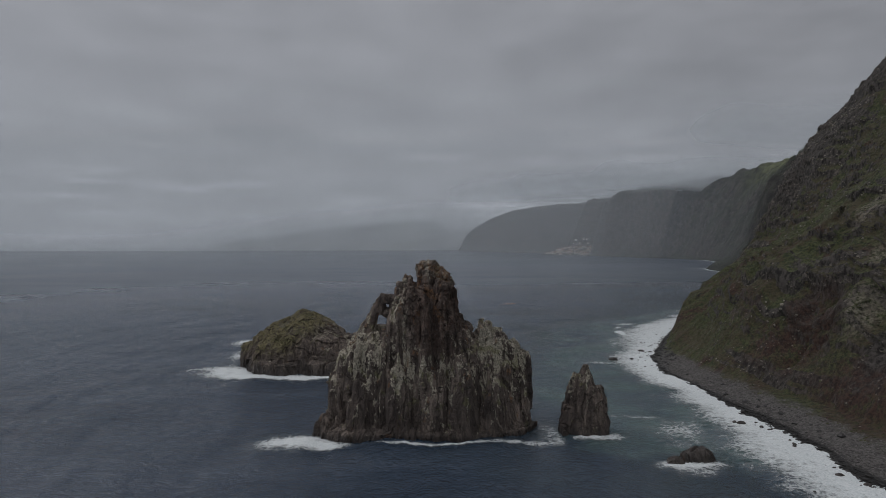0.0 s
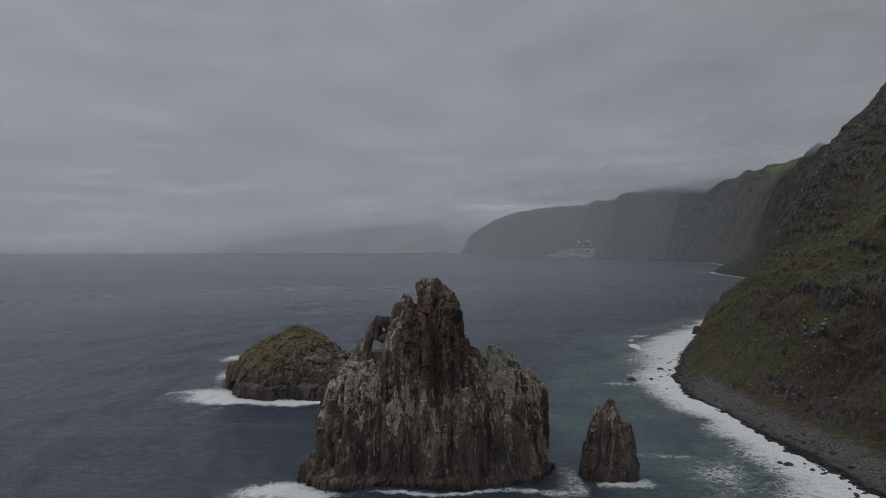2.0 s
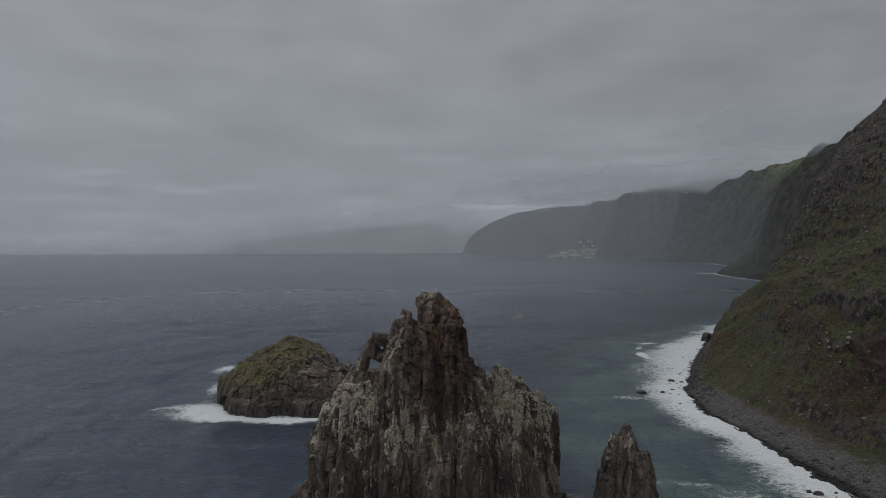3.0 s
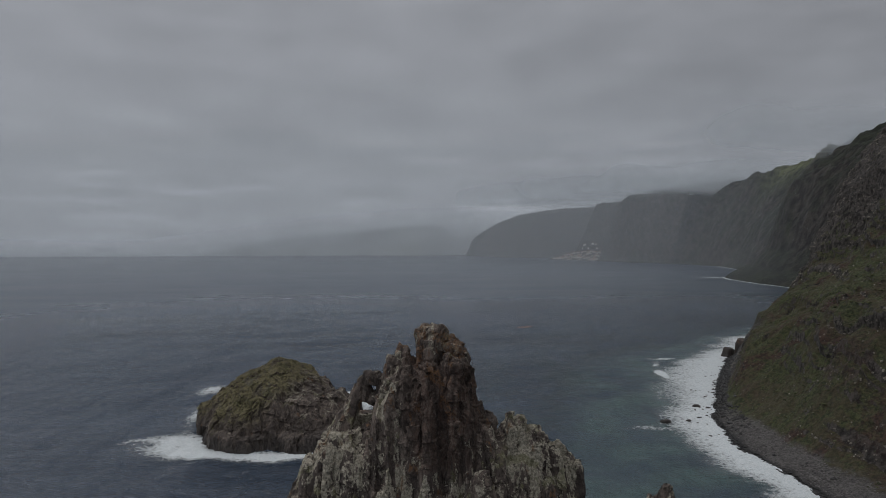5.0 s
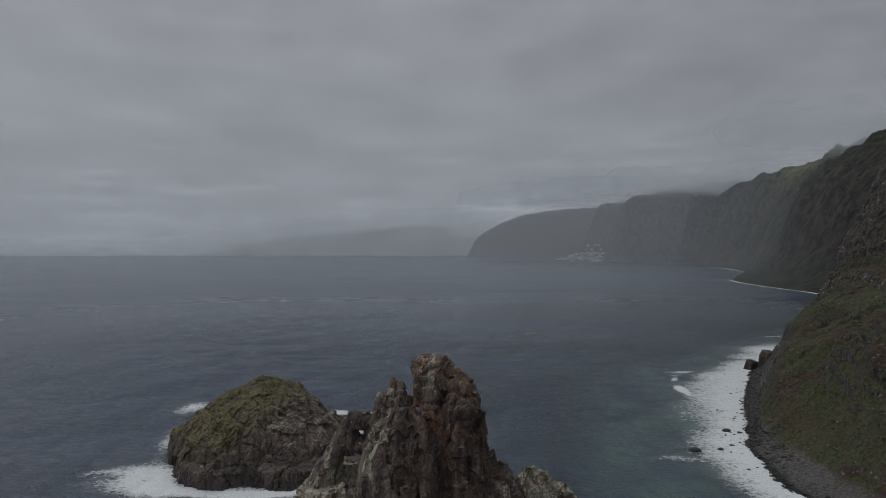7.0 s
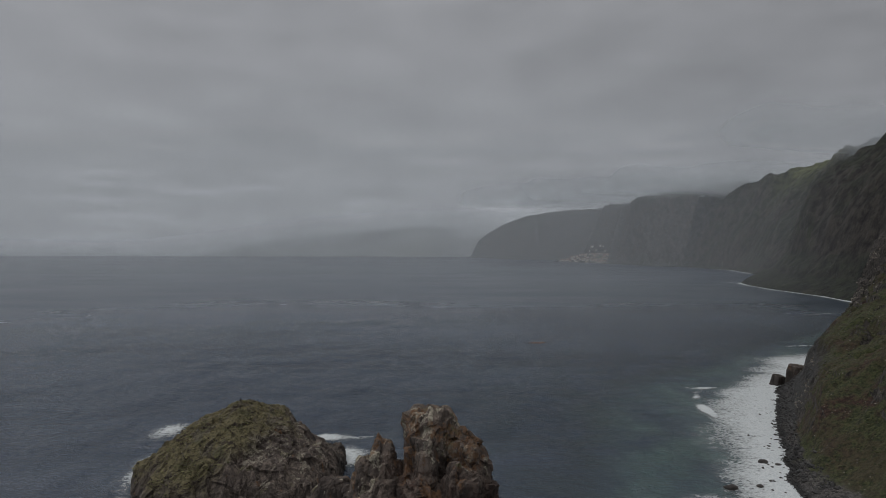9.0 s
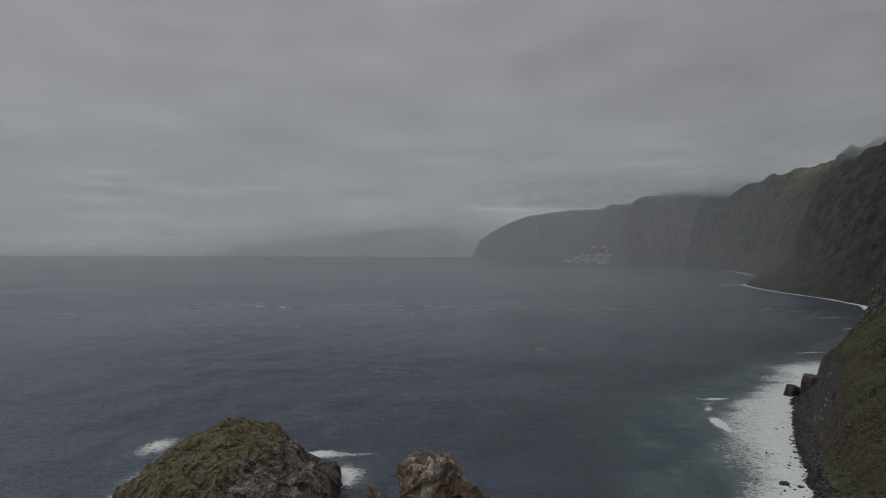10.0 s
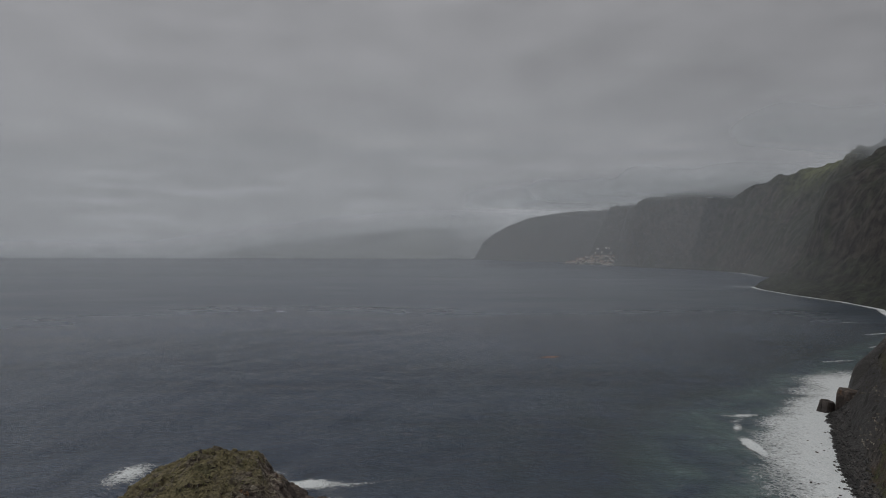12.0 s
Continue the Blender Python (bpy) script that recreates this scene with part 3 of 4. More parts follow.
def build_hillside():
    ys = np.concatenate([np.arange(-100, 130, 6.0), np.arange(130, 600, 1.15), np.arange(600, 762, 3.0)])
    ds = [-14.0]
    while ds[-1] < 455:
        ds.append(ds[-1] + (0.9 if ds[-1] < 130 else 0.9 + (ds[-1] - 130) * 0.03))
    ds = np.array(ds)
    Y, D = np.meshgrid(ys, ds, indexing="ij")
    y, d = Y.ravel(), D.ravel()
    z = np.where(d < 0, d * 0.25, hill_height(np.maximum(d, 0), y))
    x = shore_x(y) + d

    def spot(cx, cy, rx, ry):
        return np.exp(-(((x - cx) / rx) ** 2 + ((y - cy) / ry) ** 2) ** 2)

    ramp = smooth(18, 45, d + np.where(y > 360, 18, 0))
    p = np.stack([x, y, z * 0.8], 1)
    gully = ridged(p * np.array([0.018, 0.03, 0.012]), 4, 0.5, 61)
    crag = fbm(p * 0.035, 4, 0.55, 71)
    d1, d2, rid = cells(p * np.array([0.12, 0.12, 0.16]), 81)
    block = (rid - 0.5) * smooth(0.02, 0.2, d2 - d1)
    d1b, d2b, ridb = cells(p * 0.33, 85)
    small = (ridb - 0.5) * smooth(0.02, 0.25, d2b - d1b)
    rough = fbm(p * 0.3, 4, 0.6, 91)
    strata = fbm(np.stack([x * 0.012, y * 0.012, z * 0.16], 1), 3, 0.5, 95)
    ledge = (z / 7.0 + 1.3 * fbm(p * 0.03, 3, 0.5, 97)) % 1.0
    rocky = smooth(-0.15, 0.35, crag) * ramp
    z2 = z + ramp * (5.5 * gully + 3.0 * crag) + (0.12 + 0.88 * ramp) * (0.55 * rough) + (0.06 * ramp + rocky) * (3.0 * block + 0.9 * small)
    hollow = 1.5 * spot(150, 243, 9, 13) + 1.2 * spot(166, 206, 8, 8) + 0.9 * spot(149, 203, 7, 7) + 0.7 * spot(150, 300, 9, 7) + 0.9 * spot(158, 212, 10, 9) + 0.6 * spot(190, 400, 14, 8)
    z2 = z2 - 6.5 * hollow * ramp
    # runnels down the slope
    bend = 14 * fbm(p * 0.03, 3, 0.5, 105)
    runnel = smooth(0.13, 0.0, np.abs(vnoise(np.stack([x * 0.012, (y + bend) * 0.055, z * 0.0], 1), 107))) * smooth(-0.3, 0.2, fbm(p * 0.02 + 5, 3, 0.5, 108))
    z2 = z2 - 5.6 * runnel * ramp
    x2 = x - ramp * (3.2 * strata + 2.2 * block * rocky + 2.0 * (ledge - 0.5))
    shorewob = fbm(np.stack([x * 0, y * 0.09, x * 0], 1), 3, 0.5, 33) * 2.0 + fbm(np.stack([x * 0.3, y * 0.4, x * 0], 1), 2, 0.5, 34) * 0.6
    x2 = x2 + shorewob * (1 - ramp)
    narrow = 9 * smooth(300, 345, y)
    beach = (1 - smooth(12, 20, d + 6 * rough + narrow)) * (1 - smooth(4.5, 7, z))
    beach = np.maximum(beach, 1 - smooth(0.5, 2.5, z))
    # near-black cliff foot beyond y 380; it also joins the wet mask
    dark_foot = smooth(380, 402, y) * smooth(36, 24, z + 6 * crag) * smooth(40, 24, d)
    wet = np.maximum(1 - smooth(3.0, 5.5, d + 2.5 * rough), 0.85 * dark_foot)
    # reddish slips of bare earth
    scar = np.clip(1.2 * spot(149, 243, 11, 16) + 0.7 * spot(146, 285, 8, 12) + 0.9 * spot(142, 368, 8, 12) + 0.5 * spot(133, 330, 6, 12) + spot(140, 200, 9, 26) + spot(140, 262, 6, 10), 0, 1) * smooth(-0.5, 0.2, rough + crag)
    cliffy = smooth(0.0, 1.0, (z - 60) / 60) * smooth(380, 450, y) + 0.9 * smooth(465, 500, y) * smooth(18, 34, z) + 0.55 * smooth(0.05, 0.5, strata) + spot(150, 203, 9, 9) + 0.8 * spot(152, 252, 5, 5) + smooth(375, 395, y) * smooth(34, 22, z) * smooth(32, 26, d)
    pale = np.clip(0.55 * spot(155, 220, 6, 6) + 0.5 * spot(176, 236, 5, 7) + 0.6 * spot(132, 378, 7, 4) + 0.5 * spot(190, 262, 8, 6), 0, 1)
    me = mesh_from("hillside", np.stack([x2, y, z2], 1), grid_faces(len(ys), len(ds)), M_HILL,
                   {"beach": beach, "wet": wet, "dark_foot": 0.9 * dark_foot, "scar": scar, "pale": pale, "crag": np.clip(cliffy, 0, 1)})
    HILL_FIELD.update(co=np.stack([x2, y, z2], 1), d=d, beach=beach, crag=np.clip(cliffy, 0, 1), scar=scar, shape=(len(ys), len(ds)))
    return tagged(new("ground", me), "steep green and brown coastal slope with bare rock bands and a grey shingle beach", "hillside", kind="structure")


hill = build_hillside()


# ---------------------------------------------------------------- sea
def stretched(lo, a, b, hi, step, grow):
    mid = list(np.arange(a, b, step))
    right, s = [mid[-1]], step
    while right[-1] < hi:
        s *= grow
        right.append(min(hi, right[-1] + s))
    left, s = [mid[0]], step
    while left[-1] > lo:
        s *= grow
        left.append(max(lo, left[-1] - s))
    return np.array(left[:0:-1] + mid + right[1:])


def blob(x, y, cx, cy, rx, ry, turn=0.0):
    c, s = math.cos(radians(turn)), math.sin(radians(turn))
    u, v = (x - cx) * c + (y - cy) * s, -(x - cx) * s + (y - cy) * c
    return np.exp(-((u / rx) ** 2 + (v / ry) ** 2))


def waves(x, y):
    r = np.random.RandomState(4)
    z = np.zeros_like(x)
    for i in range(18):
        wl = 4.2 * 1.19**i
        a = radians(-35 + r.uniform(-65, 65))
        amp = 0.018 * wl**0.72
        s = np.sin((x * math.cos(a) + y * math.sin(a)) * 2 * math.pi / wl + r.uniform(0, 6.28) + 1.5 * np.sin(y * 0.031 + i) + 1.4 * np.sin(x * 0.027 + 2 * i))
        z += amp * (s + 0.35 * np.cos(2 * np.arcsin(np.clip(s, -1, 1))))
    return z * 0.78 * (1 - 0.5 * smooth(330, 780, y)) * (1 - 0.4 * smooth(-140, -300, x))


def build_sea():
    xs = stretched(-7000, -300, 300, 7000, 1.5, 1.055)
    ys = stretched(-900, 120, 780, SEA_END, 1.5, 1.035)
    X, Y = np.meshgrid(xs, ys, indexing="ij")
    x, y = X.ravel(), Y.ravel()
    outside = np.hypot(np.maximum(0, np.maximum(-300 - x, x - 300)), np.maximum(0, np.maximum(120 - y, y - 780)))
    near = 1 - smooth(5, 100, outside)
    off = shore_x(y) - x  # metres out from the shoreline
    z = waves(x, y) * near * (0.35 + 0.65 * smooth(0, 25, off)) + sea_level(y)
    shoal = 0.6 * blob(x, y, 100, 390, 130, 210) + 0.95 * np.exp(-np.maximum(off - 8, 0) / 42) * (1 - smooth(640, 900, y)) + 0.55 * blob(x, y, 60, 240, 40, 70) + 0.5 * blob(x, y, 48, 190, 18, 16) + 0.45 * blob(x, y, -48, 190, 14, 12) + 0.4 * blob(x, y, -95, 300, 26, 26)
    shoal = shoal + 0.5 * smooth(-40, 260, x) * smooth(230, 420, y) * (1 - smooth(1300, 2200, y))
    shoal = np.clip(shoal, 0, 1)
    me = mesh_from("sea", np.stack([x, y, z], 1), grid_faces(len(xs), len(ys)), M_SEA, {"shoal": shoal, "chop": 0.06 + 0.94 * (1 - smooth(0, 500, outside))})
    tagged(new("water", me), "dark blue-grey choppy ocean, turquoise over the shallows by the shore", "sea", kind="structure")


build_sea()

SURF_Y = [-100, 100, 150, 180, 231, 254, 270, 300, 322, 345, 372, 420, 472, 520, 600, 760]
SURF_W = [20, 20, 21, 25, 14, 13, 20, 15, 19, 19, 24, 30, 34, 32, 34, 30]


def surf_sheet(name, label, lo, hi, density, step):
    """Foam lying on the water: the cells of a fine sheet where there is any, a hand's width thick and lumpy."""
    xs, ys = np.arange(lo[0], hi[0], step), np.arange(lo[1], hi[1], step)
    X, Y = np.meshgrid(xs, ys, indexing="ij")
    x, y = X.ravel(), Y.ravel()
    d = np.clip(density(x, y), 0, 1)
    p = np.stack([x, y, x * 0], 1)
    lumps = fbm(p * 0.35, 4, 0.6, 121)
    off = shore_x(y) - x
    z = waves(x, y) * (0.35 + 0.65 * smooth(0, 25, off)) + 0.12 + d * (0.35 + 0.5 * lumps) * 0.8
    f = grid_faces(len(xs), len(ys))
    keep = d[f].max(1) > 0.06
    f = f[keep]
    used, inv = np.unique(f, return_inverse=True)
    me = mesh_from(name, np.stack([x, y, z], 1)[used], inv.reshape(-1, 4), M_FOAM, {"foam": d[used]})
    return tagged(new(name, me), label, "sea foam", kind="stuff")


def shore_foam(x, y):
    off = shore_x(y) - x
    w = np.interp(y, SURF_Y, SURF_W)
    wob = fbm(np.stack([x * 0.03, y * 0.05, x * 0], 1), 3, 0.5, 141)
    w = w * (1 + 0.35 * wob)
    u = off / w
    band = np.interp(u, [0, 0.35, 0.75, 1.0, 1.25, 1.9, 2.8], [1.0, 0.93, 0.74, 0.52, 0.36, 0.22, 0.0]) * smooth(-9, -3, off)
    streak = 0.75 * blob(x, y, 86, 318, 20, 5.0, -10) + (0.9 + 0.6 * wob) * (1.3 * blob(x, y, 126, 424, 3.2, 15, -6) + 1.1 * blob(x, y, 134, 457, 2.6, 8, -30) + blob(x, y, 228, 556, 3, 8, -10)) + 0.5 * blob(x, y, 134, 432, 9, 26, -8) + 0.6 * blob(x, y, 140, 470, 12, 3, 40) + 0.5 * blob(x, y, 84, 205, 14, 8, 20) + 0.5 * blob(x, y, 66, 216, 22, 3, -10) + 0.8 * blob(x, y, 146, 478, 18, 2.6, 6) + 0.45 * blob(x, y, 150, 520, 20, 3, 5)
    streak = streak + 0.4 * blob(x, y, 76, 186, 16, 9, 30) + 0.35 * blob(x, y, 72, 200, 20, 14)
    return np.maximum(band, 0.85 * streak) * (1 - smooth(560, 640, y)) * (y > -90)


surf_sheet("surf", "broad white surf washing up along the shingle beach", (55, -90), (300, 640), shore_foam, 0.9)


def rock_foam(x, y):
    d = 1.0 * blob(x, y, -47, 190, 12, 8, 20) + 0.8 * blob(x, y, -36, 186, 7, 4) + 0.35 * blob(x, y, -52, 184, 18, 9)
    d += 0.85 * blob(x, y, -12, 187, 12, 1.8) + 0.8 * blob(x, y, 6, 187, 12, 1.7) + 0.7 * blob(x, y, 22, 188.5, 9, 1.8)
    d += 0.25 * blob(x, y, 36, 198, 7, 9) + 0.2 * blob(x, y, 38, 189, 10, 5, 15) + 0.35 * blob(x, y, 35, 208, 5, 9) + 0.25 * blob(x, y, 37, 198, 7, 9) + 0.4 * blob(x, y, 34, 235, 10, 5) + 0.35 * blob(x, y, 38, 188, 16, 7, 10)
    return 0.9 * d * smooth(41.5, 37.5, x)


surf_sheet("surf", "white foam breaking round the foot of the sea stack", (-75, 165), (42, 260), rock_foam, 0.8)


def stack_foam(x, y):
    d = 0.75 * blob(x, y, 48, 193, 11, 2.4) + 0.5 * blob(x, y, 56, 196, 5, 5) + 0.35 * blob(x, y, 48, 188, 12, 7)
    d = d + 0.75 * blob(x, y, 66, 169, 8, 3.5) + 0.65 * blob(x, y, 77, 170, 8, 3) + 0.45 * blob(x, y, 70, 165, 10, 5) + 0.3 * blob(x, y, 70, 160, 12, 6)
    return 0.9 * d


surf_sheet("surf", "thin white foam round the small pinnacle and the low rock", (42, 155), (90, 215), stack_foam, 0.8)


def islet_foam(x, y):
    d = 1.0 * blob(x, y, -105, 299, 11, 17, 25) + 1.1 * blob(x, y, -82, 283, 24, 6.5, -6) + 1.0 * blob(x, y, -57, 285, 14, 6, 8) + 0.5 * blob(x, y, -116, 292, 20, 12, 15)
    d += 1.0 * blob(x, y, -130, 385, 9, 14, -8) + 0.9 * blob(x, y, -114, 332, 7, 13) + 0.8 * blob(x, y, -61, 377, 11, 4, 10) + 0.7 * blob(x, y, -44, 350, 5, 10) + 0.55 * blob(x, y, -40, 379, 10, 3, 15)
    d += 0.7 * blob(x, y, -78, 390, 13, 5) + 0.6 * blob(x, y, -120, 354, 8, 17) + 0.7 * blob(x, y, -44, 358, 11, 16, 30) + 0.6 * blob(x, y, -62, 380, 15, 7) + 0.5 * blob(x, y, -128, 300, 14, 4, 10) + 0.45 * blob(x, y, -20, 385, 16, 2.5, 12) + 0.5 * blob(x, y, -95, 378, 14, 5, -15)
    return 0.88 * d


surf_sheet("surf", "white swash surging against the grassy islet", (-165, 255), (10, 420), islet_foam, 0.9)


# ---------------------------------------------------------------- sea stacks
def rock_thing(name, label, category, bm, voxel, amp, seed, mat, crest, turf=None, calm=None, split=None, stain=None):
    co, no, f = fused(bm, voxel)
    co = craggy(co, no, amp, seed, calm(co) if calm else None)
    attrs = {"crest": crest(co), "turf": turf(co) if turf else np.ones(len(co)), "stain": stain(co) if stain else np.zeros(len(co)), "rust": 0.7 * smooth(46, 52, co[:, 2]) + 0.5 * smooth(28, 36, co[:, 2])}
    ROCK_FIELD[label] = (co, attrs["turf"])
    if split is None:
        return tagged(new(name, mesh_from(name, co, f, mat, attrs, shade=False)), label, category)
    thing = new(name)
    names = split(co[f].mean(1))
    for kind in sorted(set(names)):
        g = f[names == kind]
        used, inv = np.unique(g, return_inverse=True)
        ob = new(kind, mesh_from(kind, co[used], inv.reshape(-1, 4), mat, {a: v[used] for a, v in attrs.items()}, shade=False))
        ob.parent = thing
        tagged(ob, PART_LABELS[kind])
    return tagged(thing, label, category)


ROCK_FIELD = {}


def main_stack():
    b = bmesh.new()
    # a curtain of upright columns along the fin, as high as its ridge
    r = random.Random(17)
    lump(b, -6, 206.5, 35.0, 17.0, -5, 4.5, 0.96, sq=3.4, round_top=0.3, seed=21)
    x = -37.0
    while x < 27.5:
        top = np.interp(x, [-37.5, -34, -30, -26, -21, -18, -15, -10, 0, 2.5, 5, 9, 11, 18, 23, 27.5], [19, 26, 29.5, 31, 30.5, 36, 46, 49, 47.5, 44, 37.5, 31.5, 31, 31.5, 29.5, 25])
        edge = min(1.0, (x + 41) / 12, (31 - x) / 12)
        column(b, x, 206.5 + r.uniform(-0.8, 0.8), 3.5, 9.5 + 7.0 * edge + r.uniform(-0.8, 0.8), -5, top + r.uniform(-1.3, 0.8), r.random(), ((0, 1.0), (0.55, 0.96), (0.9, 0.86), (1, 0.6)), 7, (0, 3.2), 0.3, 0.52)
        x += r.uniform(2.3, 3.2)
    for x, y, top in ((-27, 194.5, 17), (-15, 193.5, 24), (-4, 193.5, 21), (7, 193, 26), (17, 194, 20)):
        column(b, x, y, 5.0, 4.0, -5, top, 5 + x, ((0, 1.0), (0.6, 0.9), (1, 0.35)), 6, (r.uniform(-1, 1), 4.5), 0.4)
    # tower and its overhanging head
    column(b, -5.5, 209.5, 9.5, 9.5, 20, 47.5, 2, ((0, 1.1), (0.8, 0.95), (1, 0.7)), 7, (0, 0.8), 0.1)
    column(b, -0.6, 209.5, 4.4, 7.0, 26, 50.0, 3, ((0, 1.3), (0.7, 0.92), (0.92, 1.0), (1, 0.7)), 6, (0.4, 0.5), 0.2)
    column(b, -4.6, 211, 4.6, 5.6, 44, 57.0, 4, ((0, 0.85), (0.35, 0.98), (0.8, 0.95), (1, 0.62)), 7, (-0.6, 0), 0.12)
    column(b, -0.4, 210.5, 4.0, 5.2, 45, 55.2, 9, ((0, 0.8), (0.3, 1.0), (0.7, 0.9), (1, 0.5)), 6, (-0.7, 0), 0.3)
    column(b, 1.6, 210, 2.7, 4.6, 44, 51.2, 6, ((0, 0.9), (0.5, 1.0), (1, 0.6)), 6, (0, 0), 0.3)
    column(b, -7.9, 211, 1.8, 3.6, 46, 55.2, 7, ((0, 1.1), (0.6, 1.0), (1, 0.55)), 6, (0.2, 0), 0.3)
    # the lower pinnacle at the tower's side
    column(b, -12.4, 211.5, 3.6, 5.0, 30, 51.6, 8, ((0, 1.3), (0.75, 0.95), (1, 0.5)), 6, (-0.4, 0), 0.35)
    column(b, -15.0, 211.5, 2.0, 4.0, 30, 49.8, 9, ((0, 1.4), (0.8, 0.95), (1, 0.5)), 6, (0, 0), 0.3)
    column(b, -16.9, 212.5, 2.0, 4.0, 26, 45.0, 10, ((0, 1.5), (0.8, 0.95), (1, 0.5)), 6, (0, 0.5), 0.3)
    # thin arch: a leaning strut, a bridge and a bar under it
    column(b, -32.6, 212.5, 4.0, 5.0, 20, 41.0, 11, ((0, 1.3), (0.5, 0.9), (0.85, 0.5), (1, 0.42)), 6, (8.6, 3.0), 0.2)
    column(b, -23.2, 215.5, 2.6, 2.4, 37.8, 43.8, 12, ((0, 0.9), (0.5, 1.0), (1, 0.6)), 6, (0.3, 0), 0.2)
    column(b, -20.9, 215.5, 3.3, 2.3, 42.2, 45.0, 13, ((0, 1.0), (0.6, 1.0), (1, 0.6)), 7, (0, 0), 0.1)
    column(b, -20.0, 215.2, 2.4, 2.2, 37.0, 40.2, 14, ((0, 0.6), (0.5, 1.0), (1, 0.6)), 6, (0, 0), 0.5)
    column(b, -18.0, 214.5, 1.5, 3.4, 28, 44.6, 15, ((0, 1.3), (1, 0.9)), 6, (0, 0), 0.2)
    column(b, -25.0, 221, 7.0, 6.0, 5, 33.4, 16, ((0, 1.3), (0.8, 1.0), (1, 0.7)), 7, (0, 0), 0.1)
    # jagged pale shoulder
    for x, y, w, top in ((12.9, 206.5, 1.7, 37.4), (15.6, 207, 2.4, 36.2), (18.6, 206.5, 2.4, 33.8), (21.2, 206.5, 2.2, 32.0), (24.2, 206.5, 2.3, 30.3), (8.2, 208, 2.2, 34.0), (5.6, 208.5, 2.2, 38.0)):
        column(b, x, y, w, 4.2, 18, top, 20 + x, ((0, 1.4), (0.8, 0.9), (1, 0.4)), 6, (0, 0.8), 0.4)
    column(b, -39.0, 199.5, 4.0, 6, -5, 5.5, 31, ((0, 1.1), (0.6, 0.9), (1, 0.5)), 6)

    def calm(co):
        near = np.exp(-(((co[:, 0] + 22.5) / 5) ** 2 + ((co[:, 2] - 38.5) / 7) ** 2) ** 2)
        return 1 - 0.7 * near

    def stain(co):
        x, z = co[:, 0] + 4 * fbm(co * 0.1, 3, 0.5, 13), co[:, 2] + 4 * fbm(co * 0.1 + 5, 3, 0.5, 14)
        return 0.95 * smooth(-14, -9, x) * smooth(9, 3, x) * smooth(22, 31, z) * smooth(52, 48, z)

    def crest(co):
        x, z = co[:, 0] + 3 * fbm(co * 0.12, 3, 0.5, 3), co[:, 2] + 3 * fbm(co * 0.1 + 9, 3, 0.5, 4)
        flank = smooth(-16, -26, x) * smooth(4, 30, z) * smooth(40, 31, z)
        edge = np.exp(-(((x + 15.5) / 3.5) ** 2)) * smooth(24, 34, z) * 0.85
        right = smooth(5, 14, x) * smooth(8, 32, z)
        saddle = 0.7 * np.exp(-(((x - 6) / 4) ** 2 + ((z - 29) / 6) ** 2))
        return np.clip(np.maximum.reduce([flank, edge, right, saddle, 0.42 * smooth(48, 53, z), 0.55 * smooth(2, 22, z) * smooth(39, 29, z), 0.22 * smooth(2, 10, z)]) - 0.7 * stain(co), -0.6, 1)

    rock_thing("sea_stack", "tall jagged basalt sea stack, lichened, with a small arch", "sea stack", b, 0.27, 0.5, 7, M_ROCK, crest, calm=calm, split=stack_part, stain=stain)


def stack_part(c):
    """Which part of the stack a face belongs to, by its middle."""
    name = np.full(len(c), "wall", dtype=object)
    x, z = c[:, 0], c[:, 2]
    name[(z > 32.5) & (x > -18.5) & (x < 9)] = "tower"
    name[(z > 49.2) & (x > -10.4)] = "summit_knob"
    name[(z > 45.5) & (x <= -10.4)] = "pinnacle"
    name[(z > 31.5) & (x <= -18.5)] = "arch"
    name[(z > 27) & (x > 10.5)] = "shoulder"
    return name


PART_LABELS = {"wall": "dark fluted basalt wall, wet and black at its foot", "tower": "dark brown basalt tower", "summit_knob": "rusty lichened knob overhanging the tower", "pinnacle": "pale lichened pinnacle",
               "arch": "thin weathered rock arch with a window", "shoulder": "pale lichen-crusted shoulder", "turf": "olive-green turf with brown patches", "cliff": "dark ribbed basalt cliff"}
main_stack()


def small_stack():
    b = bmesh.new()
    column(b, 48.0, 200.5, 9.2, 7.4, -4, 9, 1, ((0, 1.0), (0.6, 0.94), (1, 0.78)), 8, (0, 0.6), 0.1)
    column(b, 49.6, 200.5, 6.6, 6.2, -4, 15.2, 2, ((0, 1.0), (0.7, 0.86), (1, 0.6)), 7, (0, 0.5), 0.25)
    column(b, 47.4, 201, 5.6, 5.4, -4, 19.2, 3, ((0, 1.1), (0.7, 0.86), (1, 0.52)), 7, (0.2, 0.4), 0.2)
    column(b, 47.6, 201, 3.0, 3.0, 8, 22.6, 4, ((0, 1.4), (0.75, 0.72), (1, 0.3)), 6, (0.2, 0.2), 0.3)
    column(b, 40.6, 199, 2.8, 3.2, -4, 2.6, 5, ((0, 1.1), (1, 0.5)), 6)
    rock_thing("sea_stack", "small pointed dark basalt pinnacle standing in the sea", "sea stack", b, 0.28, 0.5, 23, M_ROCK, lambda co: 0.65 * smooth(4, 18, co[:, 2]))


small_stack()


def low_rock():
    b = bmesh.new()
    lump(b, 75.2, 174, 4.6, 4.2, -3, 3.6, 0.55, seed=3)
    lump(b, 72, 173.5, 3.5, 3.2, -3, 2.8, 0.6, seed=6)
    lump(b, 66.8, 171, 3.2, 2.6, -3, 1.9, 0.55, seed=9)
    rock_thing("low_rock", "low wet black rock awash in foam", "rock", b, 0.2, 0.5, 31, M_WETROCK, lambda co: co[:, 2] * 0)


low_rock()


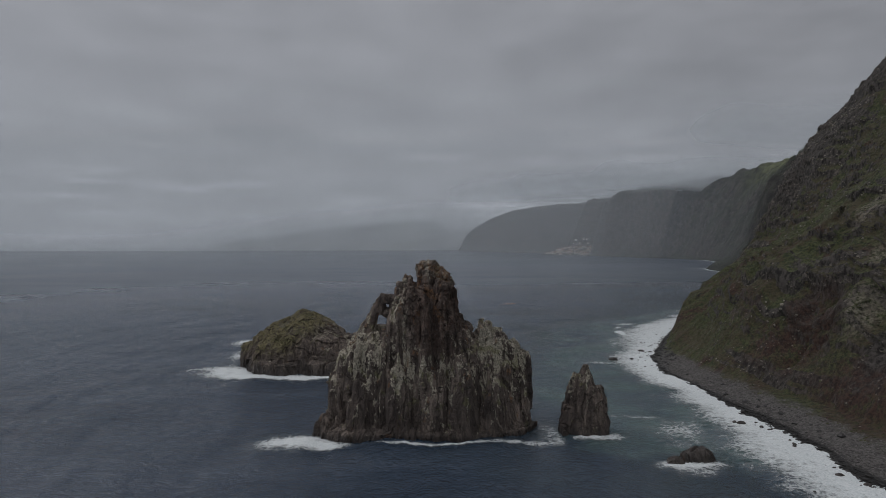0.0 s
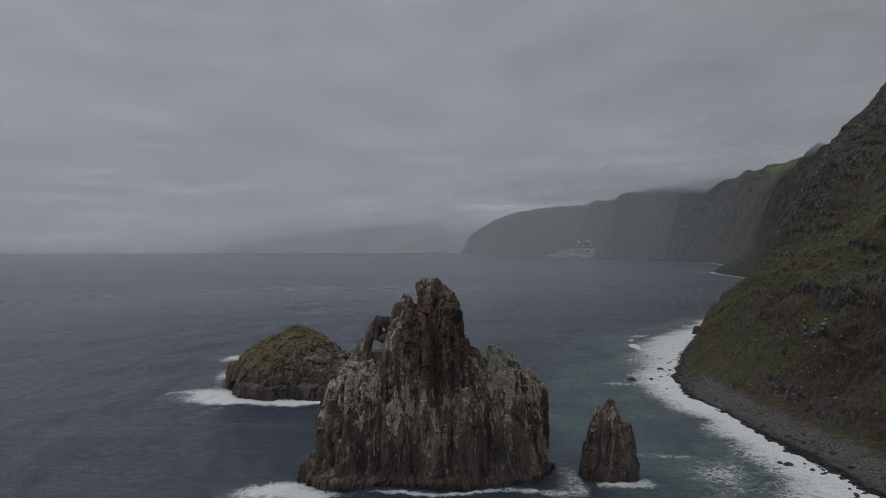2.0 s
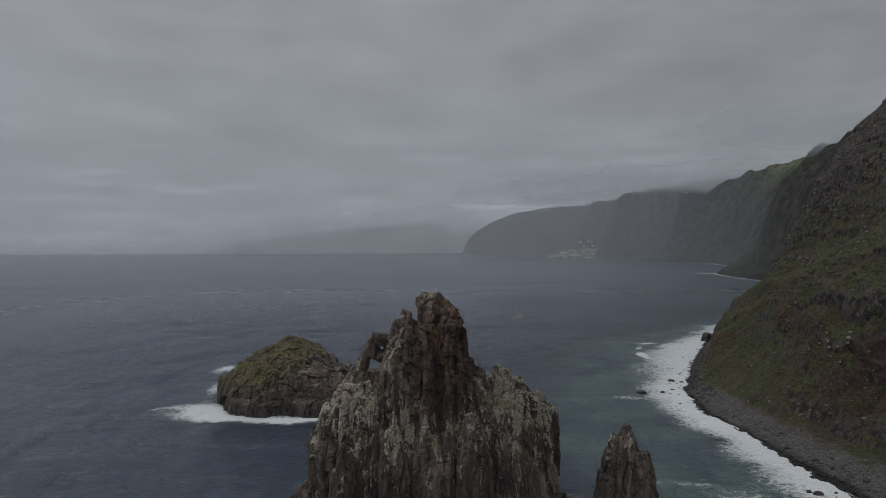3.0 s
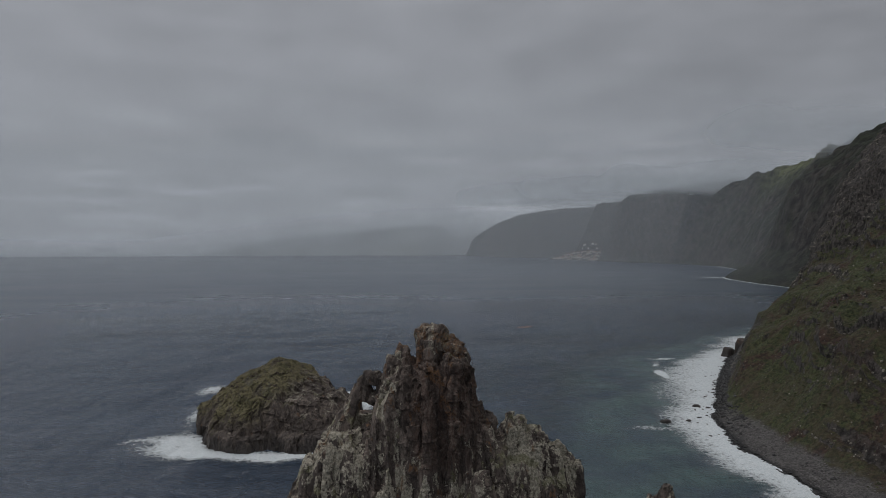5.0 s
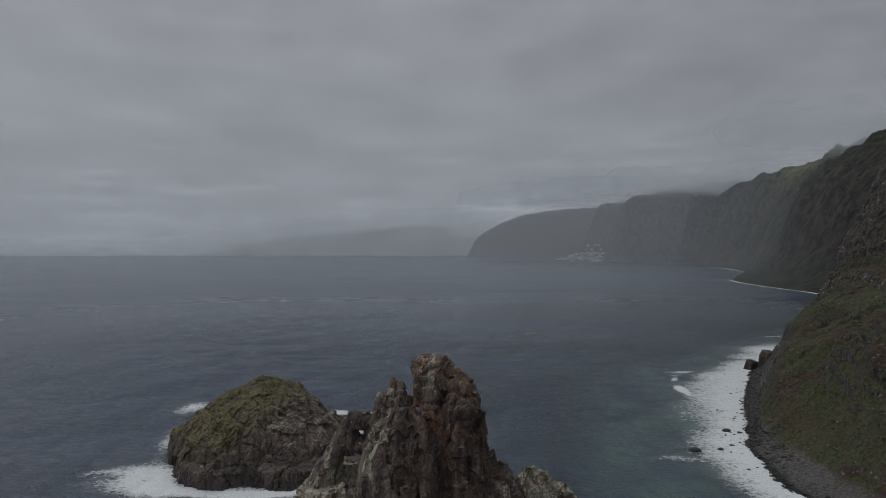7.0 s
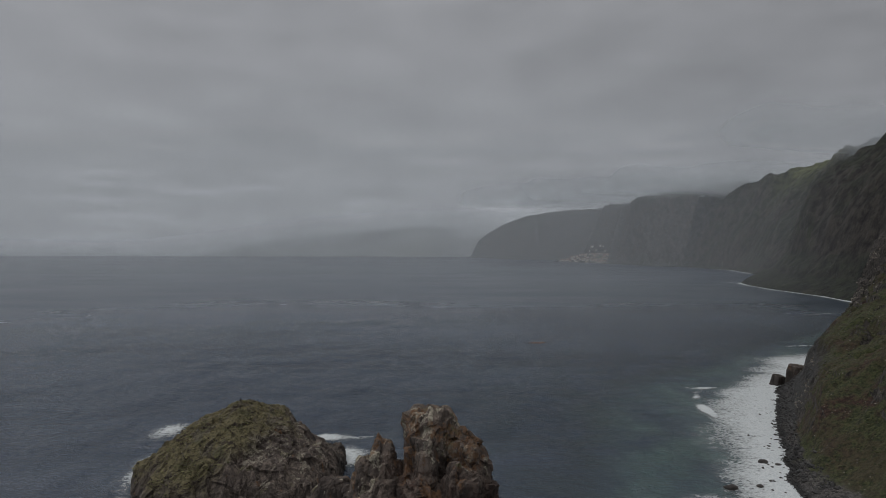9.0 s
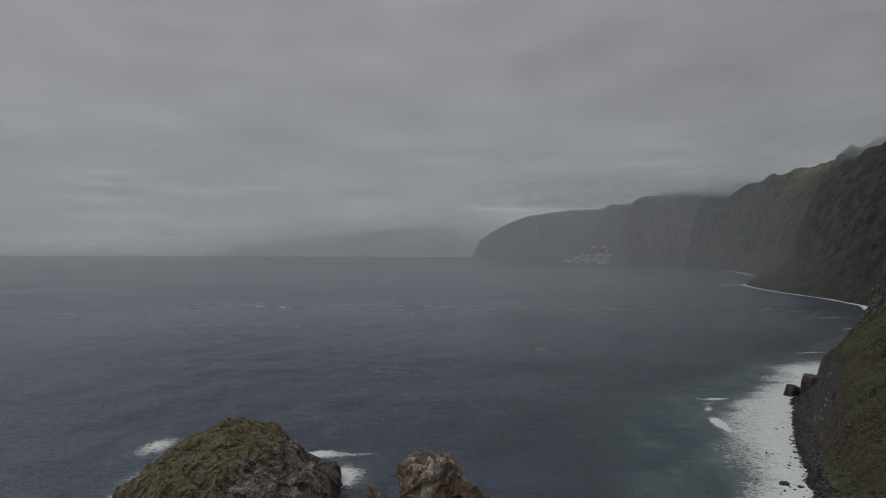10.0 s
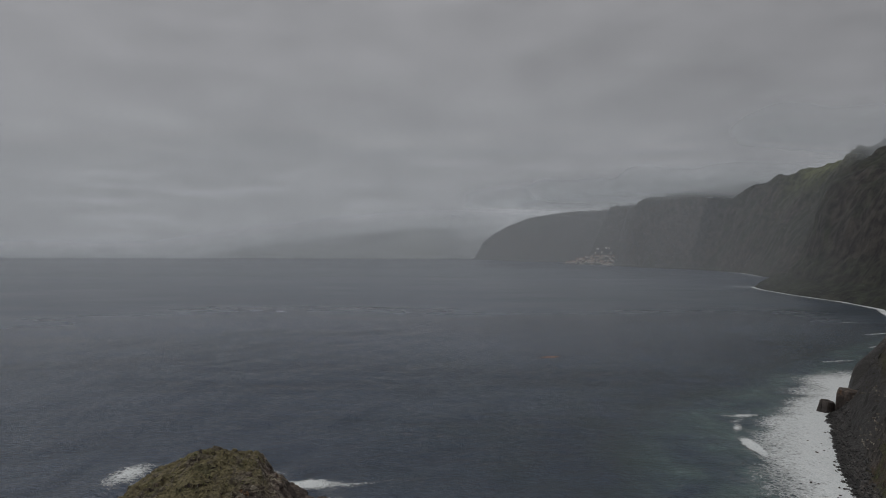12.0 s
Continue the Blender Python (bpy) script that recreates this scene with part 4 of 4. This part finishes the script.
def islet_part(c):
    line = 9 + 14 * smooth(-82, -60, c[:, 0]) + 16 * fbm(c * 0.06, 4, 0.65, 5)
    return np.where(c[:, 2] > line, "turf", "cliff").astype(object)


def islet():
    b = bmesh.new()
    lump(b, -77.5, 329, 26.5, 42, -5, 7.0, 0.94, sq=2.9, round_top=0.1, seed=1)
    lump(b, -60, 322, 20, 37, -5, 6.5, 0.9, sq=2.8, round_top=0.15, seed=4)
    column(b, -79, 329.5, 26.5, 40, 2, 27.6, 41, ((0, 1.02), (0.25, 0.98), (0.7, 0.68), (1, 0.05)), 5, (1.0, 1.0), 0.0)
    column(b, -87, 325, 16, 36, 5, 21.5, 48, ((0, 1.06), (0.75, 0.9), (1, 0.55)), 5, (2, 4.0), 0.15)
    column(b, -64, 323, 20, 35, 1, 20.8, 43, ((0, 1.02), (0.3, 0.95), (0.7, 0.7), (1, 0.1)), 6, (-2.5, 3.0), 0.0)
    column(b, -51, 320, 13, 27, 0, 15.0, 44, ((0, 1.0), (0.6, 0.86), (1, 0.4)), 7, (-1.0, 1.0), 0.1)
    column(b, -104, 316, 3.6, 7, -5, 11.5, 45, ((0, 1.1), (0.7, 0.85), (1, 0.5)), 6)
    for k in range(12):
        a = -2.9 + 0.33 * k
        column(b, -77 + 23.5 * math.cos(a), 328 + 37 * math.sin(a), 5.0, 6.5, -5, 10.5 + 3 * math.sin(k * 2.4), 60 + k, ((0, 1.1), (0.7, 0.95), (1, 0.45)), 6, (-3 * math.cos(a), -5 * math.sin(a)), 0.5)

    def turf(co):
        line = 9 + 14 * smooth(-82, -60, co[:, 0]) + 16 * fbm(co * 0.06, 4, 0.65, 5)
        return smooth(-5, 6, co[:, 2] - line)

    rock_thing("islet", "rounded dark rock islet with olive-green turf on its back", "islet", b, 0.36, 0.55, 47, M_ISLET, lambda co: 0.8 * smooth(6, 16, co[:, 2]) * smooth(-84, -64, co[:, 0]), turf, split=islet_part)


islet()


# ---------------------------------------------------------------- far coast: mountains behind one another
def mountain(name, label, y0, y1, step, shore, crown, seed, rough=1.0, inland=900, meadow=None):
    """A sea-facing mountain. shore(y): x of the shoreline; crown(d, y): height d metres inland."""
    ys = np.arange(y0, y1 + step, step)
    ds = [-40.0]
    while ds[-1] < inland:
        ds.append(ds[-1] + step * (0.6 if ds[-1] < inland * 0.4 else 1.0))
    ds = np.array(ds)
    Y, D = np.meshgrid(ys, ds, indexing="ij")
    y, d = Y.ravel(), D.ravel()
    x = shore(y) + d
    base = sea_level(y)
    h = crown(np.maximum(d, 0), y)
    p = np.stack([x, y, h * 0.7], 1)
    ramp = smooth(15, 160, h)
    bend = 90 * fbm(p * 0.003, 3, 0.5, seed + 3)
    gul = ridged((p + np.stack([bend, bend * 1.5, bend * 0], 1)) * np.array([0.0036, 0.0066, 0.0024]), 5, 0.54, seed)
    crag = fbm(p * 0.016, 4, 0.55, seed + 7)
    z = base + np.where(d < 0, d * 0.3, h + rough * ramp * (58 * gul + 16 * crag) + 3 * crag * smooth(0, 30, d))
    at = {"meadow": meadow(x, y, z) if meadow else np.zeros(len(x))}
    me = mesh_from(name, np.stack([x, y, z], 1), grid_faces(len(ys), len(ds)), M_MOUNT, at)
    tagged(new(name, me), label, "mountain", kind="structure")
    return np.stack([x, y, z], 1), d


def bay_shore(y):
    return np.interp(y, [700, 760, 900, 1075, 1209, 1387, 1560, 1665, 1720, 1850, 2000], [380, 430, 540, 640, 668, 678, 705, 735, 790, 920, 1010])


def bay_crown(d, y):
    """A low platform, then a steep mountain flank that ends before the platform does."""
    low = np.interp(d, [0, 25, 60, 300], [0, 20, 34, 44])
    back = np.interp(y, [700, 1100, 1400, 1560, 1700], [-30, 0, 0, 0, 60])
    flank = np.interp(d - back, [50, 85, 114, 156, 271, 396, 1100], [0, 42, 112, 178, 262, 340, 600])
    end = smooth(1905, 1835, y)
    return (np.minimum(low, 4 + d * 0.5) + flank * smooth(1700, 1570, y)) * end - 8 * (1 - end)


mountain("mountain", "dark scrub-covered mountain falling steeply to a low shore platform", 700, 1910, 8, bay_shore, bay_crown, 201, inland=1100, rough=0.8)


def ridge_shore(pts):
    ys, xs = zip(*pts)
    return lambda y: np.interp(y, ys, xs)


def cliff_crown(top, slope, y_lo, y_hi, soft, low=22, shelf=30, apron=40):
    def crown(d, y):
        ends = smooth(y_lo, y_lo + soft, y) * smooth(y_hi, y_hi - soft, y)
        up = np.maximum(0, d - shelf)
        return (low * smooth(0, apron, d) + top * (1 - np.exp(-up * slope / top))) * ends - 8 * (1 - ends)
    return crown


def brow_crown(brow, rise, y_lo, y_hi, soft, low=22, shelf=25, apron=40):
    """A cliff coast: a low apron, a steep face and a brow whose height goes by y, rolling on gently inland."""
    def crown(d, y):
        ends = smooth(y_lo, y_lo + soft, y) * smooth(y_hi, y_hi - soft, y)
        top = np.interp(y, *brow)
        face = low * smooth(0, apron, d) + np.maximum(0, d - shelf) * np.interp(y, *rise)
        h = top - 22 * np.logaddexp(0, (top - face) / 22)
        return (h + 0.13 * np.maximum(0, face - top) / np.maximum(0.5, np.interp(y, *rise))) * ends - 8 * (1 - ends)
    return crown


mountain("mountain", "hazy dark mountain with a pale green meadow below the cloud", 2150, 3540, 14, ridge_shore([(2150, 1080), (2304, 1082), (2700, 1190), (3100, 1200), (3300, 1130), (3540, 960)]),
         brow_crown(([2150, 2300, 2600, 3000, 3300, 3450, 3520], [480, 465, 440, 410, 375, 330, 240]), ([2300, 2600, 3000], [1.1, 1.4, 1.7]), 2150, 3540, 60), 231, inland=1500, rough=0.85, meadow=lambda x, y, z: blob(x, y, 1560, 2640, 120, 170))
mountain("mountain", "hazy grey cliff headland with a flat top", 3200, 3740, 14, ridge_shore([(3200, 1150), (3500, 1015), (3740, 870)]),
         brow_crown(([3200, 3600, 3740], [385, 378, 290]), ([3200, 3700], [4.2, 4.2]), 3150, 3740, 50), 261, inland=1500, rough=0.6)
village_ground, village_d = mountain("mountain", "hazy grey cliff headland above a village", 3640, 4140, 14, ridge_shore([(3640, 1040), (3800, 850), (3950, 690), (4140, 560)]), brow_crown(([3640, 4140], [345, 345]), ([3640, 4140], [2.6, 2.6]), 3640, 4140, 110, low=50, shelf=230, apron=260), 281, inland=1600, rough=0.6)
END_SHORE = ridge_shore([(4165, 760), (4300, 420), (4590, 95)])


def end_crown(d, y):
    """The last headland: a long brow that slopes down to its seaward end."""
    brow = np.interp(END_SHORE(y) + d, [80, 130, 190, 315, 420, 522, 729, 1000, 1300, 2300], [-8, 60, 125, 205, 250, 285, 325, 342, 360, 400])
    return np.minimum(cliff_crown(420, 2.2, 4165, 4900, 130)(d, y), brow)


mountain("mountain", "pale grey headland far along the coast", 4165, 4590, 14, END_SHORE, end_crown, 301, inland=1500, rough=0.5)


def far_headland():
    xs, ys = np.arange(-2250, 420, 22.0), np.arange(4620, 4900, 20.0)
    X, Y = np.meshgrid(xs, ys, indexing="ij")
    x, y = X.ravel(), Y.ravel()
    top = np.interp(x, [-2250, -1960, -1700, -1300, -1000, -700, -450, -200, -60, 60, 200, 420], [-30, 0, 75, 120, 160, 190, 215, 235, 205, 130, 150, 150])
    p = np.stack([x, y, x * 0], 1)
    t = np.clip((y - 4620) / 240, 0, 1)
    z = sea_level(y) + top * smooth(0, 1, t) * (1 + 0.14 * ridged(p * 0.006, 4, 0.5, 333)) - 3 * (t < 0.02)
    # pale green slope, its sunlit tone put into the patch colour
    me = mesh_from("mountain", np.stack([x, y, z], 1), grid_faces(len(xs), len(ys)), M_MOUNT, {"meadow": blob(x, y, -300, 4700, 160, 200)})
    tagged(new("backdrop", me), "faint blue-grey headland at the horizon, half lost in haze", "mountain", kind="structure")


far_headland()


def cone_hill():
    xs, ys = np.arange(-250, 60, 7.0), np.arange(4604, 4644, 4.0)
    X, Y = np.meshgrid(xs, ys, indexing="ij")
    x, y = X.ravel(), Y.ravel()
    top = np.interp(x, [-250, -190, -130, -82, -62, -20, 20, 60], [-6, 40, 88, 132, 140, 84, 36, -6])
    n = fbm(np.stack([x * 0.03, y * 0.03, x * 0], 1), 3, 0.5, 341)
    z = sea_level(y) + top * smooth(4600, 4636, y) * (1 + 0.15 * n) - 4
    tagged(new("backdrop", mesh_from("mountain", np.stack([x, y, z], 1), grid_faces(len(xs), len(ys)), M_MOUNT, {"meadow": x * 0})), "small dark pointed hill at the water below far cliffs", "hill", kind="structure")


cone_hill()


# ---------------------------------------------------------------- haze veils between the headlands
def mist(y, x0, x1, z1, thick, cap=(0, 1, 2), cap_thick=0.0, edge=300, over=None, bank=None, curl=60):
    """An upright see-through sheet across the bay, added for the haze of distance: thin near the water, even above it,
    with a cloud bank at cap (from, full, end).
    """
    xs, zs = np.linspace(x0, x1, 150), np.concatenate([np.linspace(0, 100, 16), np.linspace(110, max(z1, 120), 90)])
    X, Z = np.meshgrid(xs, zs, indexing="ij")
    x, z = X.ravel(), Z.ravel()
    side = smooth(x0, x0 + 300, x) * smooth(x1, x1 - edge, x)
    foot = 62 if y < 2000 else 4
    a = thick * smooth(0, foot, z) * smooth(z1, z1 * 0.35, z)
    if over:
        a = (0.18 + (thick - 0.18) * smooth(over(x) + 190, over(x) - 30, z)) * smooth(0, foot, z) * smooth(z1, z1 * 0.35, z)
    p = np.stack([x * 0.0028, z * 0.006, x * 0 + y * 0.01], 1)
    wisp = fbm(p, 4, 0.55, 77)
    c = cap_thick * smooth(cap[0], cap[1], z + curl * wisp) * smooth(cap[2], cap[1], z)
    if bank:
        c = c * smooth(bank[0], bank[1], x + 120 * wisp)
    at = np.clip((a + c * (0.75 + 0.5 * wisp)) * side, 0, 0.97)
    me = mesh_from("mist", np.stack([x, x * 0 + y, z + sea_level(y)], 1), grid_faces(len(xs), len(zs)), M_HAZE, {"thick": at})
    tagged(new("mist", me), "thin pale veil added for the haze in front of the mountains", "mist", kind="stuff")


# haze laid on as sheets; the near two also pale the sea
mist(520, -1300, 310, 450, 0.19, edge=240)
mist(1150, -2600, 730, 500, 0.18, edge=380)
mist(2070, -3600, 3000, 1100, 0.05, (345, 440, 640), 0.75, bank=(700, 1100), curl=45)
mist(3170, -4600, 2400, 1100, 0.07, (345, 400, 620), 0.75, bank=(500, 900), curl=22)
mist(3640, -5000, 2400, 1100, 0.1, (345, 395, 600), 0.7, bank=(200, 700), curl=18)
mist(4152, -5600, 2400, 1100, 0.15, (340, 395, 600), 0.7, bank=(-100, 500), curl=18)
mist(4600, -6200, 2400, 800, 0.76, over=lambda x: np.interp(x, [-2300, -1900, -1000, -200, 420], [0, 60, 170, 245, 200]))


# ---------------------------------------------------------------- surf along the far bay
def shore_strip(label, shore, y0, y1, out, step=8.0, dens=0.9):
    ys, ws = np.arange(y0, y1, step), np.linspace(-out, 4, 9)
    Y, W = np.meshgrid(ys, ws, indexing="ij")
    y, w = Y.ravel(), W.ravel()
    n = fbm(np.stack([y * 0.02, y * 0, y * 0], 1), 3, 0.5, 151)
    d = np.clip(dens * smooth(-1.0, -0.55, w / out / (0.8 + 0.5 * n)), 0, 1)
    me = mesh_from("surf", np.stack([shore(y) + w, y, sea_level(y) + 0.35 + 0.3 * n], 1), grid_faces(len(ys), len(ws)), M_FOAM, {"foam": d})
    tagged(new("surf", me), label, "sea foam", kind="stuff")


shore_strip("white surf line along the low shore platform", bay_shore, 780, 1690, 13)
shore_strip("thin white surf line under far cliffs", ridge_shore([(2304, 1082), (2700, 1190), (3100, 1215)]), 2310, 3100, 16, 16)
shore_strip("thin white surf line below a village", ridge_shore([(3660, 1040), (3800, 860), (3950, 690)]), 3680, 3940, 14, 12)


def point_foam(x, y):
    return 0.95 * blob(x, y, 712, 1668, 26, 9) + 0.7 * blob(x, y, 680, 1672, 30, 5)


surf_sheet("surf", "white water off the end of the shore platform", (630, 1640), (770, 1700), point_foam, 3.0)
def bay_lines(x, y):
    return 0.8 * blob(x, y, 300, 640, 30, 2.5, 20) + 0.8 * blob(x, y, 385, 715, 34, 3, 25) + 0.75 * blob(x, y, 440, 800, 40, 3.5, 22) + 0.7 * blob(x, y, 480, 905, 46, 4, 24)


surf_sheet("surf", "thin foam lines of small breakers in the bay", (250, 610), (560, 940), bay_lines, 2.0)
surf_sheet("weed_slick", "orange-brown weed slick drifting on the sea", (52, 630), (92, 668), lambda x, y: 1.1 * blob(x, y, 71, 648, 11, 4, 8), 0.8).data.materials[0] = M_SLICK_FOAM


# ---------------------------------------------------------------- loose rocks
def boulder_mesh(seed, flat=0.75):
    bm = bmesh.new()
    bmesh.ops.create_icosphere(bm, subdivisions=3, radius=1.0)
    co = np.array([v.co[:] for v in bm.verts])
    d1, d2, rid = cells(co * 0.9 + seed * 3.1, seed)
    s = 1 + 0.34 * (rid - 0.5) * smooth(0.0, 0.25, d2 - d1) + 0.22 * fbm(co * 1.3 + seed, 3, 0.5, seed)
    for v, k in zip(bm.verts, s):
        v.co = (v.co.x * k, v.co.y * k, v.co.z * k * flat)
    me = bpy.data.meshes.new("boulder")
    bm.to_mesh(me)
    bm.free()
    me.materials.append(M_BOULDER)
    return me


BOULDERS = [boulder_mesh(s, f) for s, f in ((1, 0.8), (2, 0.6), (3, 0.7), (4, 0.9), (5, 0.65))]


def boulder(kind, x, y, z, sx, sy, sz, turn, label, group="boulders along the surf line"):
    ob = new("boulder", BOULDERS[kind])
    ob.matrix_world = pose(x, y, z, 0, 0, turn) @ Matrix.Diagonal((sx, sy, sz, 1))
    return tagged(ob, label, "boulder", group)


def shore_block(label, x, y, rx, ry, top, lean, seed):
    """A great angular boulder, cracked and rounded at its edges."""
    b = bmesh.new()
    column(b, x, y, rx, ry, -3, top, seed, ((0, 1.0), (0.35, 1.06), (0.8, 0.95), (1, 0.74)), 6, lean, 0.12)
    ob = rock_thing("boulder", label, "boulder", b, 0.32, 0.22, seed, M_WETROCK, lambda co: co[:, 2] * 0)
    return tagged(ob, group="boulders along the surf line")


shore_block("huge squarish dark boulder on the shore below the cliff", 205, 485, 8.0, 6.8, 12.4, (0.5, 0), 71)
shore_block("black wedge-shaped boulder leaning beside a larger one", 194.5, 486, 3.9, 3.4, 6.2, (1.4, 0), 72)
boulder(1, 143, 264, 4.6, 3.4, 3.0, 3.6, 20, "brown block fallen at the back of the beach")
rb = random.Random(12)
for i in range(110):
    y = rb.choice((rb.uniform(150, 215), rb.uniform(300, 400), rb.uniform(330, 400), rb.uniform(400, 485)))
    off = abs(rb.gauss(0, 5.0)) - 1.0
    s = min(1.9, rb.lognormvariate(-0.6, 0.5))
    boulder(rb.randrange(5), float(shore_x(y)) - off, y, 0.2, s, s * rb.uniform(0.7, 1.1), s * rb.uniform(0.6, 0.9), rb.uniform(0, 360), "dark wet boulder lying in the white wash")
boulder(1, 93.5, 327, 0.3, 2.6, 1.6, 1.8, 15, "dark wet boulder standing alone in the wash")
boulder(4, 117, 352, 0.2, 2.4, 1.6, 1.7, 35, "dark wet boulder standing alone in the wash")


def scatter(name, label, category, seed, count, pick, lo, hi, mat, shape, squash, sink, field=None):
    """Many small loose bodies joined into one mesh, laid on the hillside where pick allows."""
    r = np.random.RandomState(seed)
    f = field or HILL_FIELD
    co = f["co"]
    w = np.clip(pick(co, f), 0, 1)
    w = w / w.sum()
    idx = r.choice(len(co), count, p=w)
    bm = bmesh.new()
    if shape == "ico":
        bmesh.ops.create_icosphere(bm, subdivisions=1, radius=1.0)
    else:
        bmesh.ops.create_cube(bm, size=1.5)
    bm.verts.ensure_lookup_table()
    base = np.array([v.co[:] for v in bm.verts])
    bmesh.ops.triangulate(bm, faces=bm.faces[:])
    tri = np.array([[v.index for v in fc.verts] for fc in bm.faces])
    bm.free()
    size = lo + (hi - lo) * r.rand(count) ** 2.2
    p = co[idx] + np.stack([r.uniform(-0.6, 0.6, count), r.uniform(-0.6, 0.6, count), -sink * size], 1)
    a = r.uniform(0, 6.28, count)
    v = base[None] * (1 + r.uniform(-0.32, 0.32, (count, len(base), 1)))
    v = v * size[:, None, None] * np.stack([r.uniform(0.7, 1.3, count), r.uniform(0.7, 1.3, count), squash * r.uniform(0.7, 1.2, count)], 1)[:, None]
    c, s = np.cos(a)[:, None], np.sin(a)[:, None]
    v = np.stack([v[..., 0] * c - v[..., 1] * s, v[..., 0] * s + v[..., 1] * c, v[..., 2]], 2) + p[:, None]
    faces = (tri[None] + (np.arange(count) * len(base))[:, None, None]).reshape(-1, 3)
    tagged(new(name, mesh_from(name, v.reshape(-1, 3), faces, mat, shade=False)), label, category, kind="stuff")


def clumpy(co, s, seed):
    return smooth(-0.05, 0.35, fbm(co * s, 4, 0.55, seed))


def in_view(co, f):
    return (co[:, 1] > 135) * (co[:, 1] < 580) * (f["d"] < 240)


scatter("shingle", "grey rounded shingle stones covering the beach", "shingle", 1, 11000, lambda co, f: in_view(co, f) * (f["beach"] > 0.4) * (f["d"] > 4) * (co[:, 1] < 460), 0.1, 0.34, M_SHINGLE, "cube", 0.6, 0.1)
scatter("shingle", "black wet stones at the edge of the wash", "shingle", 6, 9000, lambda co, f: in_view(co, f) * (f["d"] > -1) * (f["d"] < np.where(co[:, 1] > 330, 7, 3.5)) * (co[:, 1] < 520), 0.12, 0.7, M_WETSTONE, "cube", 0.6, 0.15)
scatter("rubble", "dark fallen rubble along the back of the beach", "rubble", 8, 900, lambda co, f: in_view(co, f) * (f["d"] > 5) * (f["d"] < 13) * (co[:, 2] < 8) * (0.1 + smooth(290, 340, co[:, 1])) * clumpy(co, 0.09, 441), 0.25, 1.3, M_WETSTONE, "ico", 0.75, 0.2)
scatter("scrub", "low dark green scrub clinging to the slope", "scrub", 2, 12000, lambda co, f: in_view(co, f) * (1 - f["beach"]) * (1 - 0.8 * f["scar"]) * (1 - 0.75 * f["crag"]) * (f["d"] > 12) * clumpy(co, 0.05, 401), 0.15, 0.65, M_SCRUB, "ico", 0.5, 0.0)
scatter("scrub", "dry brown scrub and bracken on the slope", "scrub", 3, 2500, lambda co, f: in_view(co, f) * (1 - f["beach"]) * (f["d"] > 12) * clumpy(co, 0.04, 431), 0.15, 0.6, M_DRYSCRUB, "ico", 0.5, 0.0)
scatter("outcrop", "pale weathered rock outcrops breaking through the turf", "rock outcrop", 4, 5200, lambda co, f: in_view(co, f) * (1 - f["beach"]) * (f["d"] > 10) * (0.12 + f["crag"]) * clumpy(co * np.array([1, 1, 2.5]), 0.045, 461) ** 2, 0.12, 0.75, M_OUTCROP, "ico", 0.8, 0.3)


for text, (rock_co, rock_turf) in ROCK_FIELD.items():
    if "turf" in text:
        scatter("grass", "tufts of olive grass on the islet", "grass", 5, 1300, lambda co, f: f["turf"] * clumpy(co, 0.15, 481), 0.12, 0.42, M_TUFT, "ico", 0.6, 0.1, {"co": rock_co, "turf": rock_turf * (rock_co[:, 2] > 5)})


# ---------------------------------------------------------------- villages
def box(bm, cx, cy, z0, sx, sy, sz):
    m = Matrix.Translation((cx, cy, z0 + sz / 2)) @ Matrix.Diagonal((sx, sy, sz, 1))
    bmesh.ops.create_cube(bm, size=1.0, matrix=m)


def house_thing():
    home = new("house")
    b = bmesh.new()
    box(b, 0, 0, -4, 11, 8, 10)
    part("wall", b, M_PLASTER, home, "white plastered house walls")
    b = bmesh.new()
    v = [b.verts.new(q) for q in ((-6, -4.6, 6), (6, -4.6, 6), (6, 4.6, 6), (-6, 4.6, 6), (-6, 0, 8.6), (6, 0, 8.6))]
    for q in ((0, 1, 5, 4), (2, 3, 4, 5), (0, 4, 3), (1, 2, 5), (3, 2, 1, 0)):
        b.faces.new([v[i] for i in q])
    part("roof", b, M_TILE, home, "terracotta tiled gable roof")
    for wx in (-3, 0, 3):
        b = bmesh.new()
        box(b, wx, -4.05, 2, 1.3, 0.12, 1.5)
        part("window", b, M_BOULDER, home, "dark window")
    return tagged(home, "small white village house with a terracotta roof", "house", "houses of the village")


def cairn_thing(x, y, z):
    base = new("cairn")
    base.location = (x, y, z)
    for zz, s in ((0.2, 0.7), (0.85, 0.55), (1.4, 0.4)):
        ob = new("stone", BOULDERS[2])
        ob.parent = base
        ob.matrix_basis = pose(0, 0, zz, 0, 0, zz * 90) @ Matrix.Diagonal((s, s, s, 1))
    tagged(base, "small cairn of grey stones on the islet's top", "cairn")


cairn_thing(-78.2, 331, 26.9)

first = house_thing()
rv = random.Random(3)
spots = [i for i in range(len(village_ground)) if 20 < village_d[i] < 330 and 3760 < village_ground[i][1] < 4040 and village_ground[i][2] < 130 and 0.17 < village_ground[i][0] / village_ground[i][1] < 0.25]
first_done = False
for i in rv.sample(spots, min(120, len(spots))):
    q = village_ground[i]
    m = pose(q[0] + rv.uniform(-6, 6), q[1] + rv.uniform(-6, 6), q[2], 0, 0, rv.uniform(-40, 40))
    if first_done:
        copy_thing(first, m)
    else:
        first.matrix_world = m
        first_done = True

# a second village far off, under the headland at the horizon
for i in range(26):
    hx, hy = rv.uniform(-600, -250), rv.uniform(4608, 4630)
    far = copy_thing(first, pose(hx, hy, float(sea_level(hy)) + rv.uniform(2, 14), 0, 0, rv.uniform(-30, 30)))
